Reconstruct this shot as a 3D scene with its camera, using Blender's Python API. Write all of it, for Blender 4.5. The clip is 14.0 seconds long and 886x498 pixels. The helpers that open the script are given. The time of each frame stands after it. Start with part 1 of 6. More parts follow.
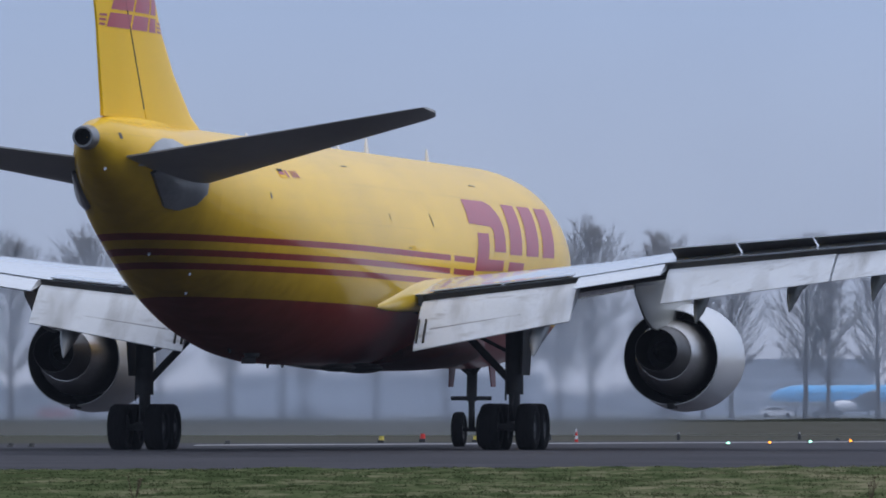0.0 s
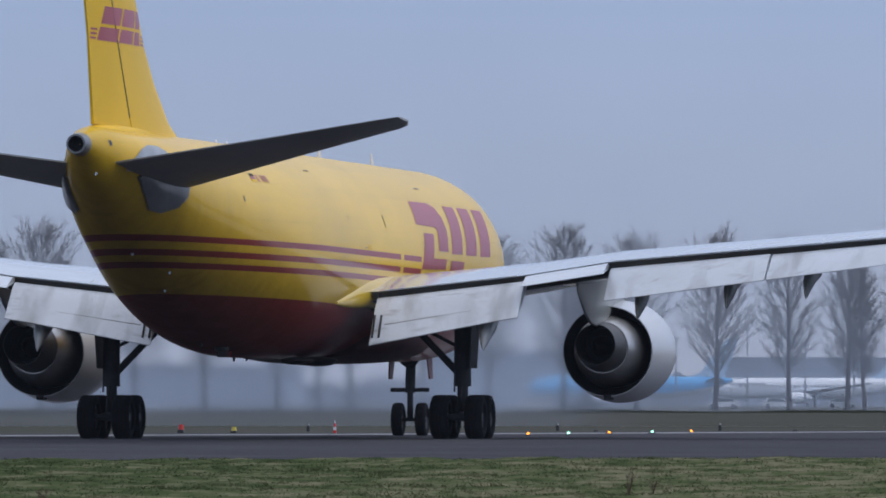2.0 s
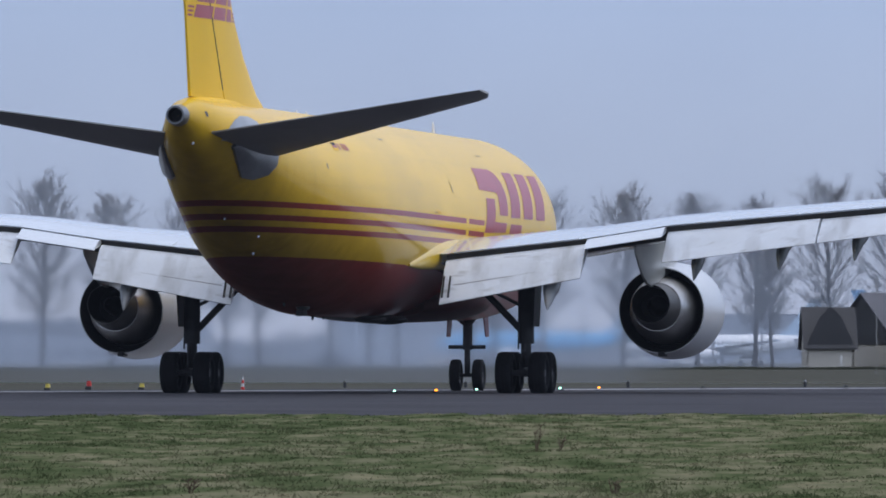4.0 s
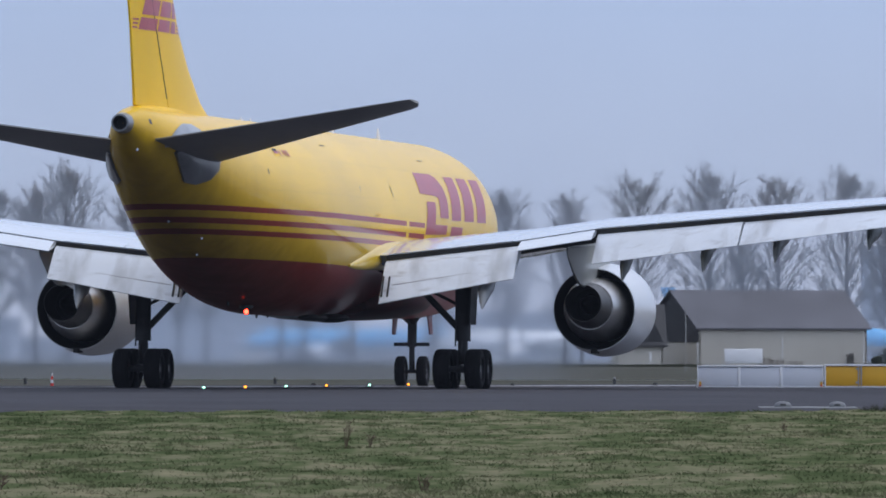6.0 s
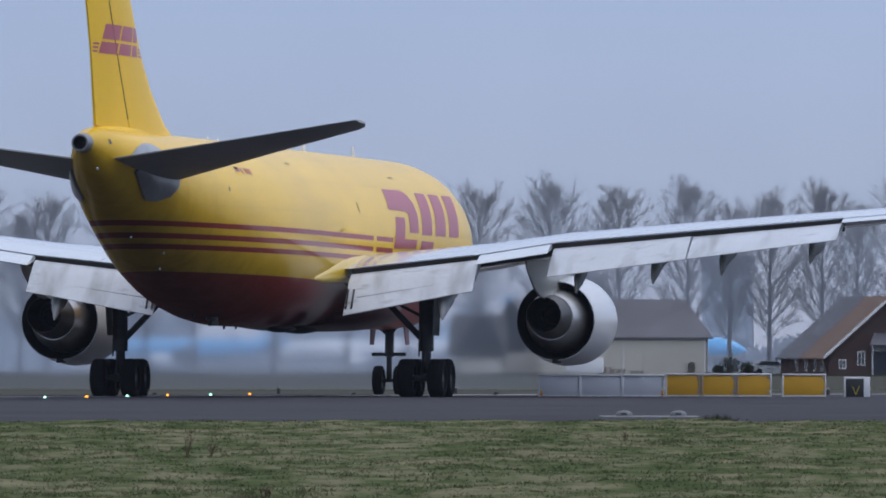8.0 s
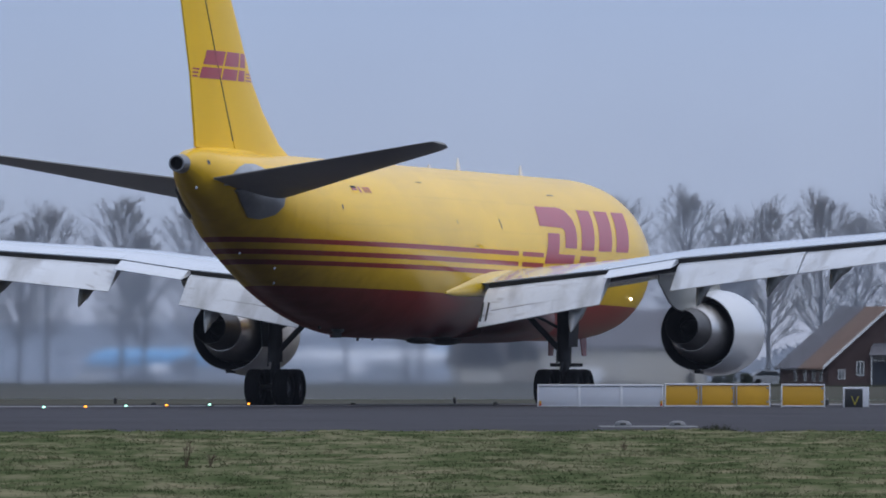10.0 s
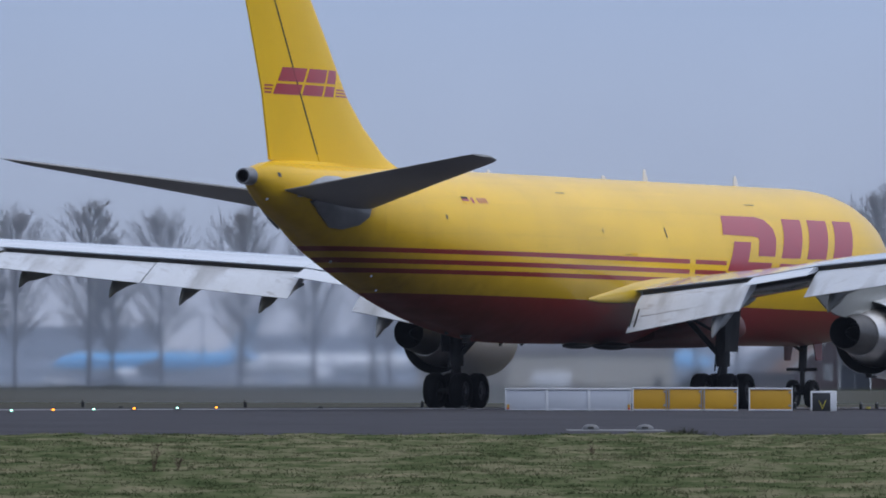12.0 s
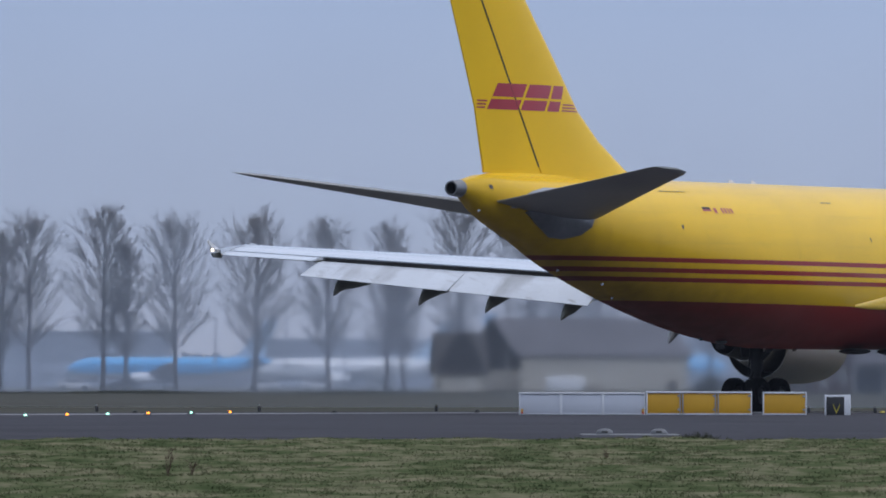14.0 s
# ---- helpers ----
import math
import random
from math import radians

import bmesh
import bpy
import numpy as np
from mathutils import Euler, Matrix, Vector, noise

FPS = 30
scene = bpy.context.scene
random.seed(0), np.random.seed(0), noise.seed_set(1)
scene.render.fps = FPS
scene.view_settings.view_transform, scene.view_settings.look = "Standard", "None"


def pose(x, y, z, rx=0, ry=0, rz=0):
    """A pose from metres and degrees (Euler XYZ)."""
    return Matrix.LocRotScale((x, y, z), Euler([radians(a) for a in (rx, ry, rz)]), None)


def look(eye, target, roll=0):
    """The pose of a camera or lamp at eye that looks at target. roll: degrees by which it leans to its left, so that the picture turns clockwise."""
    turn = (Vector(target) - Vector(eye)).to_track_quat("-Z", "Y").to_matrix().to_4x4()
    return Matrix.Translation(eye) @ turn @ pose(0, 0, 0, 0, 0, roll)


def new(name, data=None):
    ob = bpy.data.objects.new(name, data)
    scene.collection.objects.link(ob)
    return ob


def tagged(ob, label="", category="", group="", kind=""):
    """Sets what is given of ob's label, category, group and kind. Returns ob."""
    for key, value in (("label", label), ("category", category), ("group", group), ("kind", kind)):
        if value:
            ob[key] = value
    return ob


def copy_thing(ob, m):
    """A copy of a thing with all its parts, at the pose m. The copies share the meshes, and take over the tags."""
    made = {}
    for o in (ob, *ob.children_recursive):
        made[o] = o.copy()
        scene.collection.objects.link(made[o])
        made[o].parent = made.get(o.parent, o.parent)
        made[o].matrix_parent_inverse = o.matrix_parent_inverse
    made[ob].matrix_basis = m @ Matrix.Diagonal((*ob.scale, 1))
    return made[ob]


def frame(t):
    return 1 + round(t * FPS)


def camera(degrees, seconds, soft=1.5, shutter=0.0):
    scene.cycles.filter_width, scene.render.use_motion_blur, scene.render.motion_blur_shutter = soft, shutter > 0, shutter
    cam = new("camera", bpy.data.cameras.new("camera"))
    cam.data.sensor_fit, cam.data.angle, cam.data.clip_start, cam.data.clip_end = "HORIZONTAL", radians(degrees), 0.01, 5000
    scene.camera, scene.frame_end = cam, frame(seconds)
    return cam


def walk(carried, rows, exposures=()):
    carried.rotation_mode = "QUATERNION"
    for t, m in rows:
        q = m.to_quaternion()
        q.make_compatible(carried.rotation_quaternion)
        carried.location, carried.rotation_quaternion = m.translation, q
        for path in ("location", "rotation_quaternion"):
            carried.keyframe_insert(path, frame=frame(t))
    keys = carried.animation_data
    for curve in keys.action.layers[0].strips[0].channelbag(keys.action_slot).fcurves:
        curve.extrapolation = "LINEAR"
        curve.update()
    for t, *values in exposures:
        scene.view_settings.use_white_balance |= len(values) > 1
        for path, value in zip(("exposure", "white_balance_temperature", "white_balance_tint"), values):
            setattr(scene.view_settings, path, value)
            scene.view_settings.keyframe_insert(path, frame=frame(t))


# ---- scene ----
# The camera stands on a tripod in the grass and pans after the aircraft.
EYE_HEIGHT = 1.05
cam = camera(5.6, 14.0, soft=1.8)
PAN = [  # seconds, pan to the right, tilt up, roll in degrees
    (0.0, -4.3230, 1.0183, -0.057),
    (0.5, -4.0034, 1.0213, -0.044),
    (1.0, -3.7478, 1.0217, -0.011),
    (1.5, -3.3992, 0.9913, 0.027),
    (2.0, -2.7967, 0.9613, -0.006),
    (2.5, -2.6096, 0.8645, -0.029),
    (3.0, -2.4375, 0.7728, -0.042),
    (5.5, -1.5573, 0.6611, 0.160),
    (6.0, -1.0111, 0.6677, 0.109),
    (6.5, -0.5873, 0.6779, 0.051),
    (7.0, -0.2369, 0.6939, 0.010),
    (9.5, 0.0574, 0.7777, 0.061),
    (10.0, 0.0000, 0.7920, 0.063),
    (10.5, 0.0350, 0.8026, 0.105),
    (11.0, 0.1558, 0.8102, 0.071),
    (11.5, 0.2212, 0.8092, 0.070),
    (12.0, 0.2038, 0.8153, 0.101),
    (12.5, 0.1781, 0.8251, 0.127),
    (13.0, 0.1884, 0.8367, 0.102),
    (13.5, 0.1816, 0.8394, 0.094),
    (14.0, 0.1160, 0.8425, 0.072)]


def aim(pan, tilt, roll):
    a, b = radians(pan), radians(tilt)
    way = Vector((math.sin(a) * math.cos(b), math.cos(a) * math.cos(b), math.sin(b)))
    eye = Vector((0, 0, EYE_HEIGHT))
    return look(eye, eye + way * 100, roll)


walk(cam, [(t, aim(p, q, r)) for t, p, q, r in PAN],
     exposures=[(0.0, 0.13), (0.5, 0.08), (1.5, 0.03), (3.0, 0.13), (5.5, 0.33), (6.5, 0.31), (7.0, 0.23), (9.5, 0.13), (10.5, 0.1), (11.5, 0.09), (14.0, 0.08)])

TAXI = [  # seconds, place of the main gear's middle on the ground, heading
    (0.0, -20.721, 235.602, 83.368),
    (0.5, -19.665, 239.238, 83.068),
    (1.0, -18.577, 242.633, 82.993),
    (1.5, -17.492, 246.018, 83.052),
    (2.0, -16.433, 249.467, 83.153),
    (2.5, -15.411, 252.962, 83.225),
    (3.0, -14.427, 256.445, 83.222),
    (3.5, -13.480, 259.849, 83.124),
    (4.0, -12.562, 263.123, 82.932),
    (4.5, -11.668, 266.239, 82.664),
    (5.0, -10.787, 269.200, 82.343),
    (5.5, -9.911, 272.033, 81.992),
    (6.0, -9.033, 274.786, 81.623),
    (6.5, -8.144, 277.515, 81.238),
    (7.0, -7.235, 280.276, 80.818),
    (7.5, -6.298, 283.114, 80.332),
    (8.0, -5.320, 286.057, 79.731),
    (8.5, -4.287, 289.106, 78.959),
    (9.0, -3.182, 292.237, 77.959),
    (9.5, -1.986, 295.400, 76.683),
    (10.0, -0.673, 298.521, 75.098),
    (10.5, 0.782, 301.519, 73.201),
    (11.0, 2.405, 304.315, 71.020),
    (11.5, 4.221, 306.850, 68.623),
    (12.0, 6.245, 309.108, 66.115),
    (12.5, 8.481, 311.145, 63.626),
    (13.0, 10.913, 313.110, 61.296),
    (13.5, 13.490, 315.281, 59.241),
    (14.0, 16.120, 318.091, 57.507)]

# ---- light ----
world = bpy.data.worlds.new("sky")
scene.world = world
world.use_nodes = True
wn, wl = world.node_tree.nodes, world.node_tree.links
sky = wn.new("ShaderNodeTexSky")
sky.sky_type = "NISHITA"
sky.sun_disc = False
sky.sun_elevation, sky.sun_rotation = radians(60), radians(84)
sky.air_density, sky.dust_density = 1.0, 2.0
coord = wn.new("ShaderNodeTexCoord")
split = wn.new("ShaderNodeSeparateXYZ")
wl.new(coord.outputs["Generated"], split.inputs[0])
cloud = wn.new("ShaderNodeValToRGB")          # the overcast deck, paler towards the horizon
cr = cloud.color_ramp
cr.elements[0].position, cr.elements[0].color = 0.0, (3.95, 4.1, 4.95, 1)
cr.elements[1].position, cr.elements[1].color = 1.0, (7.0, 7.7, 9.5, 1)
e = cr.elements.new(0.045)
e.color = (2.75, 3.55, 5.35, 1)
e = cr.elements.new(0.018)
e.color = (3.28, 3.84, 5.15, 1)
e = cr.elements.new(0.4)
e.color = (5.0, 5.7, 7.5, 1)
wl.new(split.outputs["Z"], cloud.inputs[0])
drift = wn.new("ShaderNodeTexNoise")
drift.inputs["Scale"].default_value = 9.0
drift.inputs["Detail"].default_value = 3.0
wl.new(coord.outputs["Generated"], drift.inputs["Vector"])
patch = wn.new("ShaderNodeMixRGB")
patch.blend_type = "MULTIPLY"
patch.inputs[0].default_value = 0.10
wl.new(cloud.outputs[0], patch.inputs[1])
wl.new(drift.outputs["Fac"], patch.inputs[2])
side = wn.new("ShaderNodeVectorMath")         # the deck is thinner and brighter towards the hidden sun, heavier behind the meadow
side.operation = "DOT_PRODUCT"
side.inputs[1].default_value = (0.75, 0.66, 0.0)
wl.new(coord.outputs["Generated"], side.inputs[0])
bright = wn.new("ShaderNodeMapRange")
bright.inputs["From Min"].default_value, bright.inputs["From Max"].default_value = -1.0, 1.0
bright.inputs["To Min"].default_value, bright.inputs["To Max"].default_value = 0.28, 1.14
wl.new(side.outputs["Value"], bright.inputs["Value"])
lit = wn.new("ShaderNodeSeparateXYZ")
wl.new(coord.outputs["Generated"], split.inputs[0])
cloud = wn.new("ShaderNodeValToRGB")          # the overcast deck, paler towards the horizon
cr = cloud.color_ramp
cr.elements[0].position, cr.elements[0].color = 0.0, (3.95, 4.1, 4.95, 1)
cr.elements[1].position, cr.elements[1].color = 1.0, (7.0, 7.7, 9.5, 1)
e = cr.elements.new(0.045)
e.color = (2.75, 3.55, 5.35, 1)
e = cr.elements.new(0.018)
e.color = (3.28, 3.84, 5.15, 1)
e = cr.elements.new(0.4)
e.color = (5.0, 5.7, 7.5, 1)
wl.new(split.outputs["Z"], cloud.inputs[0])
drift = wn.new("ShaderNodeTexNoise")
drift.inputs["Scale"].default_value = 9.0
drift.inputs["Detail"].default_value = 3.0
wl.new(coord.outputs["Generated"], drift.inputs["Vector"])
patch = wn.new("ShaderNodeMixRGB")
patch.blend_type = "MULTIPLY"
patch.inputs[0].default_value = 0.10
wl.new(cloud.outputs[0], patch.inputs[1])
wl.new(drift.outputs["Fac"], patch.inputs[2])
bright = wn.new("ShaderNodeMapRange")         # the deck is thinner and brighter towards the hidden sun
bright.inputs["From Min"].default_value, bright.inputs["From Max"].default_value = -1.0, 1.0
bright.inputs["To Min"].default_value, bright.inputs["To Max"].default_value = 0.70, 1.30
wl.new(split.outputs["X"], bright.inputs["Value"])
lit = wn.new("ShaderNodeVectorMath")
lit.operation = "SCALE"
wl.new(patch.outputs[0], lit.inputs[0])
wl.new(bright.outputs[0], lit.inputs["Scale"])
mixsky = wn.new("ShaderNodeMixRGB")
mixsky.inputs[0].default_value = 0.95
wl.new(sky.outputs[0], mixsky.inputs[1])
wl.new(lit.outputs[0], mixsky.inputs[2])
back = wn["Background"]
wl.new(mixsky.outputs[0], back.inputs["Color"])
back.inputs["Strength"].default_value = 0.125

sun_data = bpy.data.lights.new("sun", "SUN")
sun_data.energy, sun_data.angle, sun_data.color = 0.65, radians(40), (1.0, 0.93, 0.84)
sun = new("sun", sun_data)
sun.matrix_world = look((0, 0, 0), (-0.50, -0.05, -0.86))


# ---- materials ----
def material(name, color, rough=0.6, metal=0.0, vary=0.15, scale=3.0, bump=0.0, bump_scale=40.0, coat=0.0, spec=0.5, second=None, streak=0.0):
    """A painted, metal or mineral surface with stains at one scale and grain at another."""
    m = bpy.data.materials.new(name)
    m.use_nodes = True
    n, l = m.node_tree.nodes, m.node_tree.links
    b = n["Principled BSDF"]
    b.inputs["Roughness"].default_value, b.inputs["Metallic"].default_value = rough, metal
    b.inputs["Coat Weight"].default_value = coat
    b.inputs["Coat Roughness"].default_value = 0.12
    b.inputs["Specular IOR Level"].default_value = spec
    tc = n.new("ShaderNodeTexCoord")
    big, fine = n.new("ShaderNodeTexNoise"), n.new("ShaderNodeTexNoise")
    big.inputs["Scale"].default_value, big.inputs["Detail"].default_value = scale * 0.3, 5
    fine.inputs["Scale"].default_value, fine.inputs["Detail"].default_value = scale * 6, 4
    for q in (big, fine):
        l.new(tc.outputs["Object"], q.inputs["Vector"])
    add = n.new("ShaderNodeMath")
    add.operation = "MULTIPLY_ADD"
    l.new(fine.outputs["Fac"], add.inputs[0])
    add.inputs[1].default_value = 0.45
    l.new(big.outputs["Fac"], add.inputs[2])
    ramp = n.new("ShaderNodeMapRange")
    ramp.inputs["From Min"].default_value, ramp.inputs["From Max"].default_value = 0.5, 0.95
    l.new(add.outputs[0], ramp.inputs["Value"])
    mix = n.new("ShaderNodeMixRGB")
    dark = second or tuple(c * (1 - vary) for c in color)
    light = color if second else tuple(min(1, c * (1 + vary)) for c in color)
    mix.inputs[1].default_value, mix.inputs[2].default_value = (*dark, 1), (*light, 1)
    l.new(ramp.outputs[0], mix.inputs[0])
    l.new(mix.outputs[0], b.inputs["Base Color"])
    if streak:   # grime washed aft along the chord
        mp, sn, sr, sm = n.new("ShaderNodeMapping"), n.new("ShaderNodeTexNoise"), n.new("ShaderNodeMapRange"), n.new("ShaderNodeMixRGB")
        mp.inputs["Scale"].default_value = (0.25, 1.0, 0.25)
        sn.inputs["Scale"].default_value, sn.inputs["Detail"].default_value = 1.3, 5
        sr.inputs["From Min"].default_value, sr.inputs["From Max"].default_value, sr.inputs["To Max"].default_value = 0.52, 0.72, streak
        sm.inputs[2].default_value = (0.13, 0.115, 0.10, 1)
        # and smudges drawn out along the span
        mq, tn, tr = n.new("ShaderNodeMapping"), n.new("ShaderNodeTexNoise"), n.new("ShaderNodeMapRange")
        mq.inputs["Scale"].default_value = (2.2, 0.45, 2.2)
        tn.inputs["Scale"].default_value, tn.inputs["Detail"].default_value, tn.inputs["Roughness"].default_value = 1.7, 7, 0.62
        tr.inputs["From Min"].default_value, tr.inputs["From Max"].default_value, tr.inputs["To Max"].default_value = 0.56, 0.74, streak * 1.2
        l.new(tc.outputs["Object"], mq.inputs["Vector"])
        l.new(mq.outputs[0], tn.inputs["Vector"])
        l.new(tn.outputs["Fac"], tr.inputs["Value"])
        most = n.new("ShaderNodeMath")
        most.operation = "MAXIMUM"
        l.new(sr.outputs[0], most.inputs[0])
        l.new(tr.outputs[0], most.inputs[1])
        l.new(tc.outputs["Object"], mp.inputs["Vector"])
        l.new(mp.outputs[0], sn.inputs["Vector"])
        l.new(sn.outputs["Fac"], sr.inputs["Value"])
        l.new(most.outputs[0], sm.inputs[0])
        l.new(mix.outputs[0], sm.inputs[1])
        l.new(sm.outputs[0], b.inputs["Base Color"])
    if bump:
        g = n.new("ShaderNodeTexNoise")
        g.inputs["Scale"].default_value, g.inputs["Detail"].default_value = bump_scale, 4
        l.new(tc.outputs["Object"], g.inputs["Vector"])
        bp = n.new("ShaderNodeBump")
        bp.inputs["Strength"].default_value, bp.inputs["Distance"].default_value = bump, 0.02
        l.new(g.outputs["Fac"], bp.inputs["Height"])
        l.new(bp.outputs[0], b.inputs["Normal"])
    return m


def glow(name, color, strength):
    m = bpy.data.materials.new(name)
    m.use_nodes = True
    b = m.node_tree.nodes["Principled BSDF"]
    b.inputs["Base Color"].default_value = (*color, 1)
    b.inputs["Emission Color"].default_value = (*color, 1)
    b.inputs["Emission Strength"].default_value = strength
    return m


def livery(name):
    """The fuselage's paint: yellow, three red pinstripes and a red belly, with rain streaks and dirt."""
    m = material(name, (0.87, 0.525, 0.006), rough=0.40, vary=0.06, scale=1.2, coat=0.42, spec=0.15)
    n, l = m.node_tree.nodes, m.node_tree.links
    b = n["Principled BSDF"]
    b.inputs["Coat Roughness"].default_value = 0.11
    base = b.inputs["Base Color"].links[0].from_socket
    tc = n.new("ShaderNodeTexCoord")
    s = n.new("ShaderNodeSeparateXYZ")
    l.new(tc.outputs["Object"], s.inputs[0])

    def op(kind, a, c):
        q = n.new("ShaderNodeMath")
        q.operation = kind
        for i, v in enumerate((a, c)):
            if isinstance(v, (int, float)):
                q.inputs[i].default_value = v
            else:
                l.new(v, q.inputs[i])
        return q.outputs[0]

    x, z = s.outputs["X"], s.outputs["Z"]
    stripes = None
    for low, high, slope in ((4.975, 5.13, 0.0045), (4.63, 4.785, 0.0045), (4.325, 4.475, 0.0045)):
        zz = op("ADD", z, op("MULTIPLY", x, slope))
        band = op("MULTIPLY", op("GREATER_THAN", zz, low), op("LESS_THAN", zz, high))
        stripes = band if stripes is None else op("MAXIMUM", stripes, band)
    gap = op("MULTIPLY", op("GREATER_THAN", x, 1.80), op("LESS_THAN", x, 2.30))
    stripes = op("MULTIPLY", stripes, op("SUBTRACT", 1.0, gap))
    stripes = op("MULTIPLY", stripes, op("LESS_THAN", x, 5.15))
    belly = op("LESS_THAN", op("ADD", z, op("MULTIPLY", x, 0.010)), 3.60)
    red = op("MAXIMUM", stripes, belly)
    mix = n.new("ShaderNodeMixRGB")
    l.new(red, mix.inputs[0])
    l.new(base, mix.inputs[1])
    mix.inputs[2].default_value = (0.32, 0.022, 0.019, 1)
    # streaks of dirt that run aft along the skin
    st = n.new("ShaderNodeMapping")
    st.inputs["Scale"].default_value = (0.12, 1.6, 1.6)
    l.new(tc.outputs["Object"], st.inputs["Vector"])
    ns = n.new("ShaderNodeTexNoise")
    ns.inputs["Scale"].default_value, ns.inputs["Detail"].default_value = 1.5, 6
    l.new(st.outputs[0], ns.inputs["Vector"])
    rg = n.new("ShaderNodeMapRange")
    rg.inputs["From Min"].default_value, rg.inputs["From Max"].default_value = 0.45, 0.8
    rg.inputs["To Max"].default_value = 0.11
    l.new(ns.outputs["Fac"], rg.inputs["Value"])
    dirt = n.new("ShaderNodeMixRGB")
    dirt.inputs[2].default_value = (0.16, 0.11, 0.05, 1)
    l.new(rg.outputs[0], dirt.inputs[0])
    l.new(mix.outputs[0], dirt.inputs[1])
    # soot and oil below the tail, plus underside shade put into the colour
    mottle = n.new("ShaderNodeTexNoise")
    mottle.inputs["Scale"].default_value, mottle.inputs["Detail"].default_value, mottle.inputs["Roughness"].default_value = 1.6, 7, 0.55
    l.new(tc.outputs["Object"], mottle.inputs["Vector"])
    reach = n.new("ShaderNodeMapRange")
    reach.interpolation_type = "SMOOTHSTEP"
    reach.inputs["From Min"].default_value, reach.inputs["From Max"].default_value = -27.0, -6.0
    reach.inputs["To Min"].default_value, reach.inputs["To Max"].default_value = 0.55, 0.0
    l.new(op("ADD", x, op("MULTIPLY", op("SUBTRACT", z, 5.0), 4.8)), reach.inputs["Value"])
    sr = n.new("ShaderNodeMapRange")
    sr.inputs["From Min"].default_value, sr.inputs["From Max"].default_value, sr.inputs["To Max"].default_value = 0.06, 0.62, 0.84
    l.new(op("MULTIPLY", op("ADD", op("MULTIPLY", mottle.outputs["Fac"], 0.5), 0.75), reach.outputs[0]), sr.inputs["Value"])
    soot_shade = n.new("ShaderNodeMixRGB")
    soot_shade.inputs[2].default_value = (0.060, 0.036, 0.018, 1)
    l.new(sr.outputs[0], soot_shade.inputs[0])
    # the same darkening takes the gloss off the lacquer
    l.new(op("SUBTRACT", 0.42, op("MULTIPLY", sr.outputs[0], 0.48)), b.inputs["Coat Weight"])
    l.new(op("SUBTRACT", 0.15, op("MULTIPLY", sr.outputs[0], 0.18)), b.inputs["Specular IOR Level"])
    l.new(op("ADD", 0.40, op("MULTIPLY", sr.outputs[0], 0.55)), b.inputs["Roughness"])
    l.new(dirt.outputs[0], soot_shade.inputs[1])
    dirt = soot_shade
    # faint lap joints of the skin panels
    fr = n.new("ShaderNodeMath")
    fr.operation = "PINGPONG"
    fr.inputs[1].default_value = 1.32
    l.new(x, fr.inputs[0])
    joint = op("LESS_THAN", fr.outputs[0], 0.010)
    for level in (6.72, 5.72, 7.45):
        joint = op("MAXIMUM", joint, op("LESS_THAN", op("ABSOLUTE", op("SUBTRACT", z, level), 0), 0.006))
    seam = n.new("ShaderNodeMixRGB")
    seam.inputs[2].default_value = (0.12, 0.08, 0.03, 1)
    l.new(op("MULTIPLY", joint, 0.22), seam.inputs[0])
    l.new(dirt.outputs[0], seam.inputs[1])
    l.new(seam.outputs[0], b.inputs["Base Color"])
    return m


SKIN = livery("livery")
YELLOW = material("yellow_paint", (0.88, 0.535, 0.006), rough=0.45, vary=0.05, scale=1.0, coat=0.07, spec=0.2)
FILLET = material("fillet_yellow", (0.80, 0.52, 0.03), rough=0.35, vary=0.08, scale=1.0, coat=0.5)
RED = material("red_paint", (0.40, 0.028, 0.042), rough=0.35, vary=0.08, scale=1.5, coat=0.2)
DOOR_RED = material("door_red", (0.15, 0.022, 0.022), rough=0.5, vary=0.2, scale=2.0)
# belly red darkened by grime and by the wing's shade put into the colour
BELLY_RED = material("grimy_shaded_belly_red", (0.13, 0.022, 0.020), rough=0.5, vary=0.25, scale=1.2, second=(0.055, 0.022, 0.018), spec=0.3)
WING_GREY = material("wing_grey", (0.57, 0.615, 0.675), rough=0.24, vary=0.06, scale=1.2, coat=0.8)
WING_GREY.node_tree.nodes["Principled BSDF"].inputs["Coat Roughness"].default_value = 0.07
FLAP_WHITE = material("flap_white", (0.63, 0.67, 0.725), rough=0.36, vary=0.12, scale=1.6, second=(0.53, 0.56, 0.60), streak=0.5)
STAB_GREY = material("stabiliser_grey", (0.29, 0.28, 0.265), rough=0.5, vary=0.2, scale=1.0)
FAIRING_GREY = material("fairing_grey", (0.165, 0.172, 0.16), rough=0.5, vary=0.2, scale=2.0)
# lighter copy of the fairing grey, with sky light put into its colour
FAIRING_LIT = material("fairing_lit", (0.27, 0.28, 0.285), rough=0.35, vary=0.15, scale=2.0, coat=0.2)
PYLON = material("pylon_grey", (0.34, 0.35, 0.33), rough=0.35, vary=0.15, scale=1.5, coat=0.3)
APRON = material("bare_plate", (0.36, 0.37, 0.38), rough=0.35, metal=0.6, vary=0.25, scale=3.0)
# near-black that holds the flap cove's shade; spoiler undersides share it
COVE = material("cove_dark", (0.035, 0.035, 0.033), rough=0.7, vary=0.4, scale=3.0)
STEEL = material("gear_steel", (0.036, 0.036, 0.038), rough=0.6, metal=0.1, vary=0.4, scale=5.0, spec=0.3)
RUBBER = material("tyre_rubber", (0.010, 0.010, 0.011), rough=0.85, vary=0.3, scale=8.0, bump=0.3, spec=0.15)
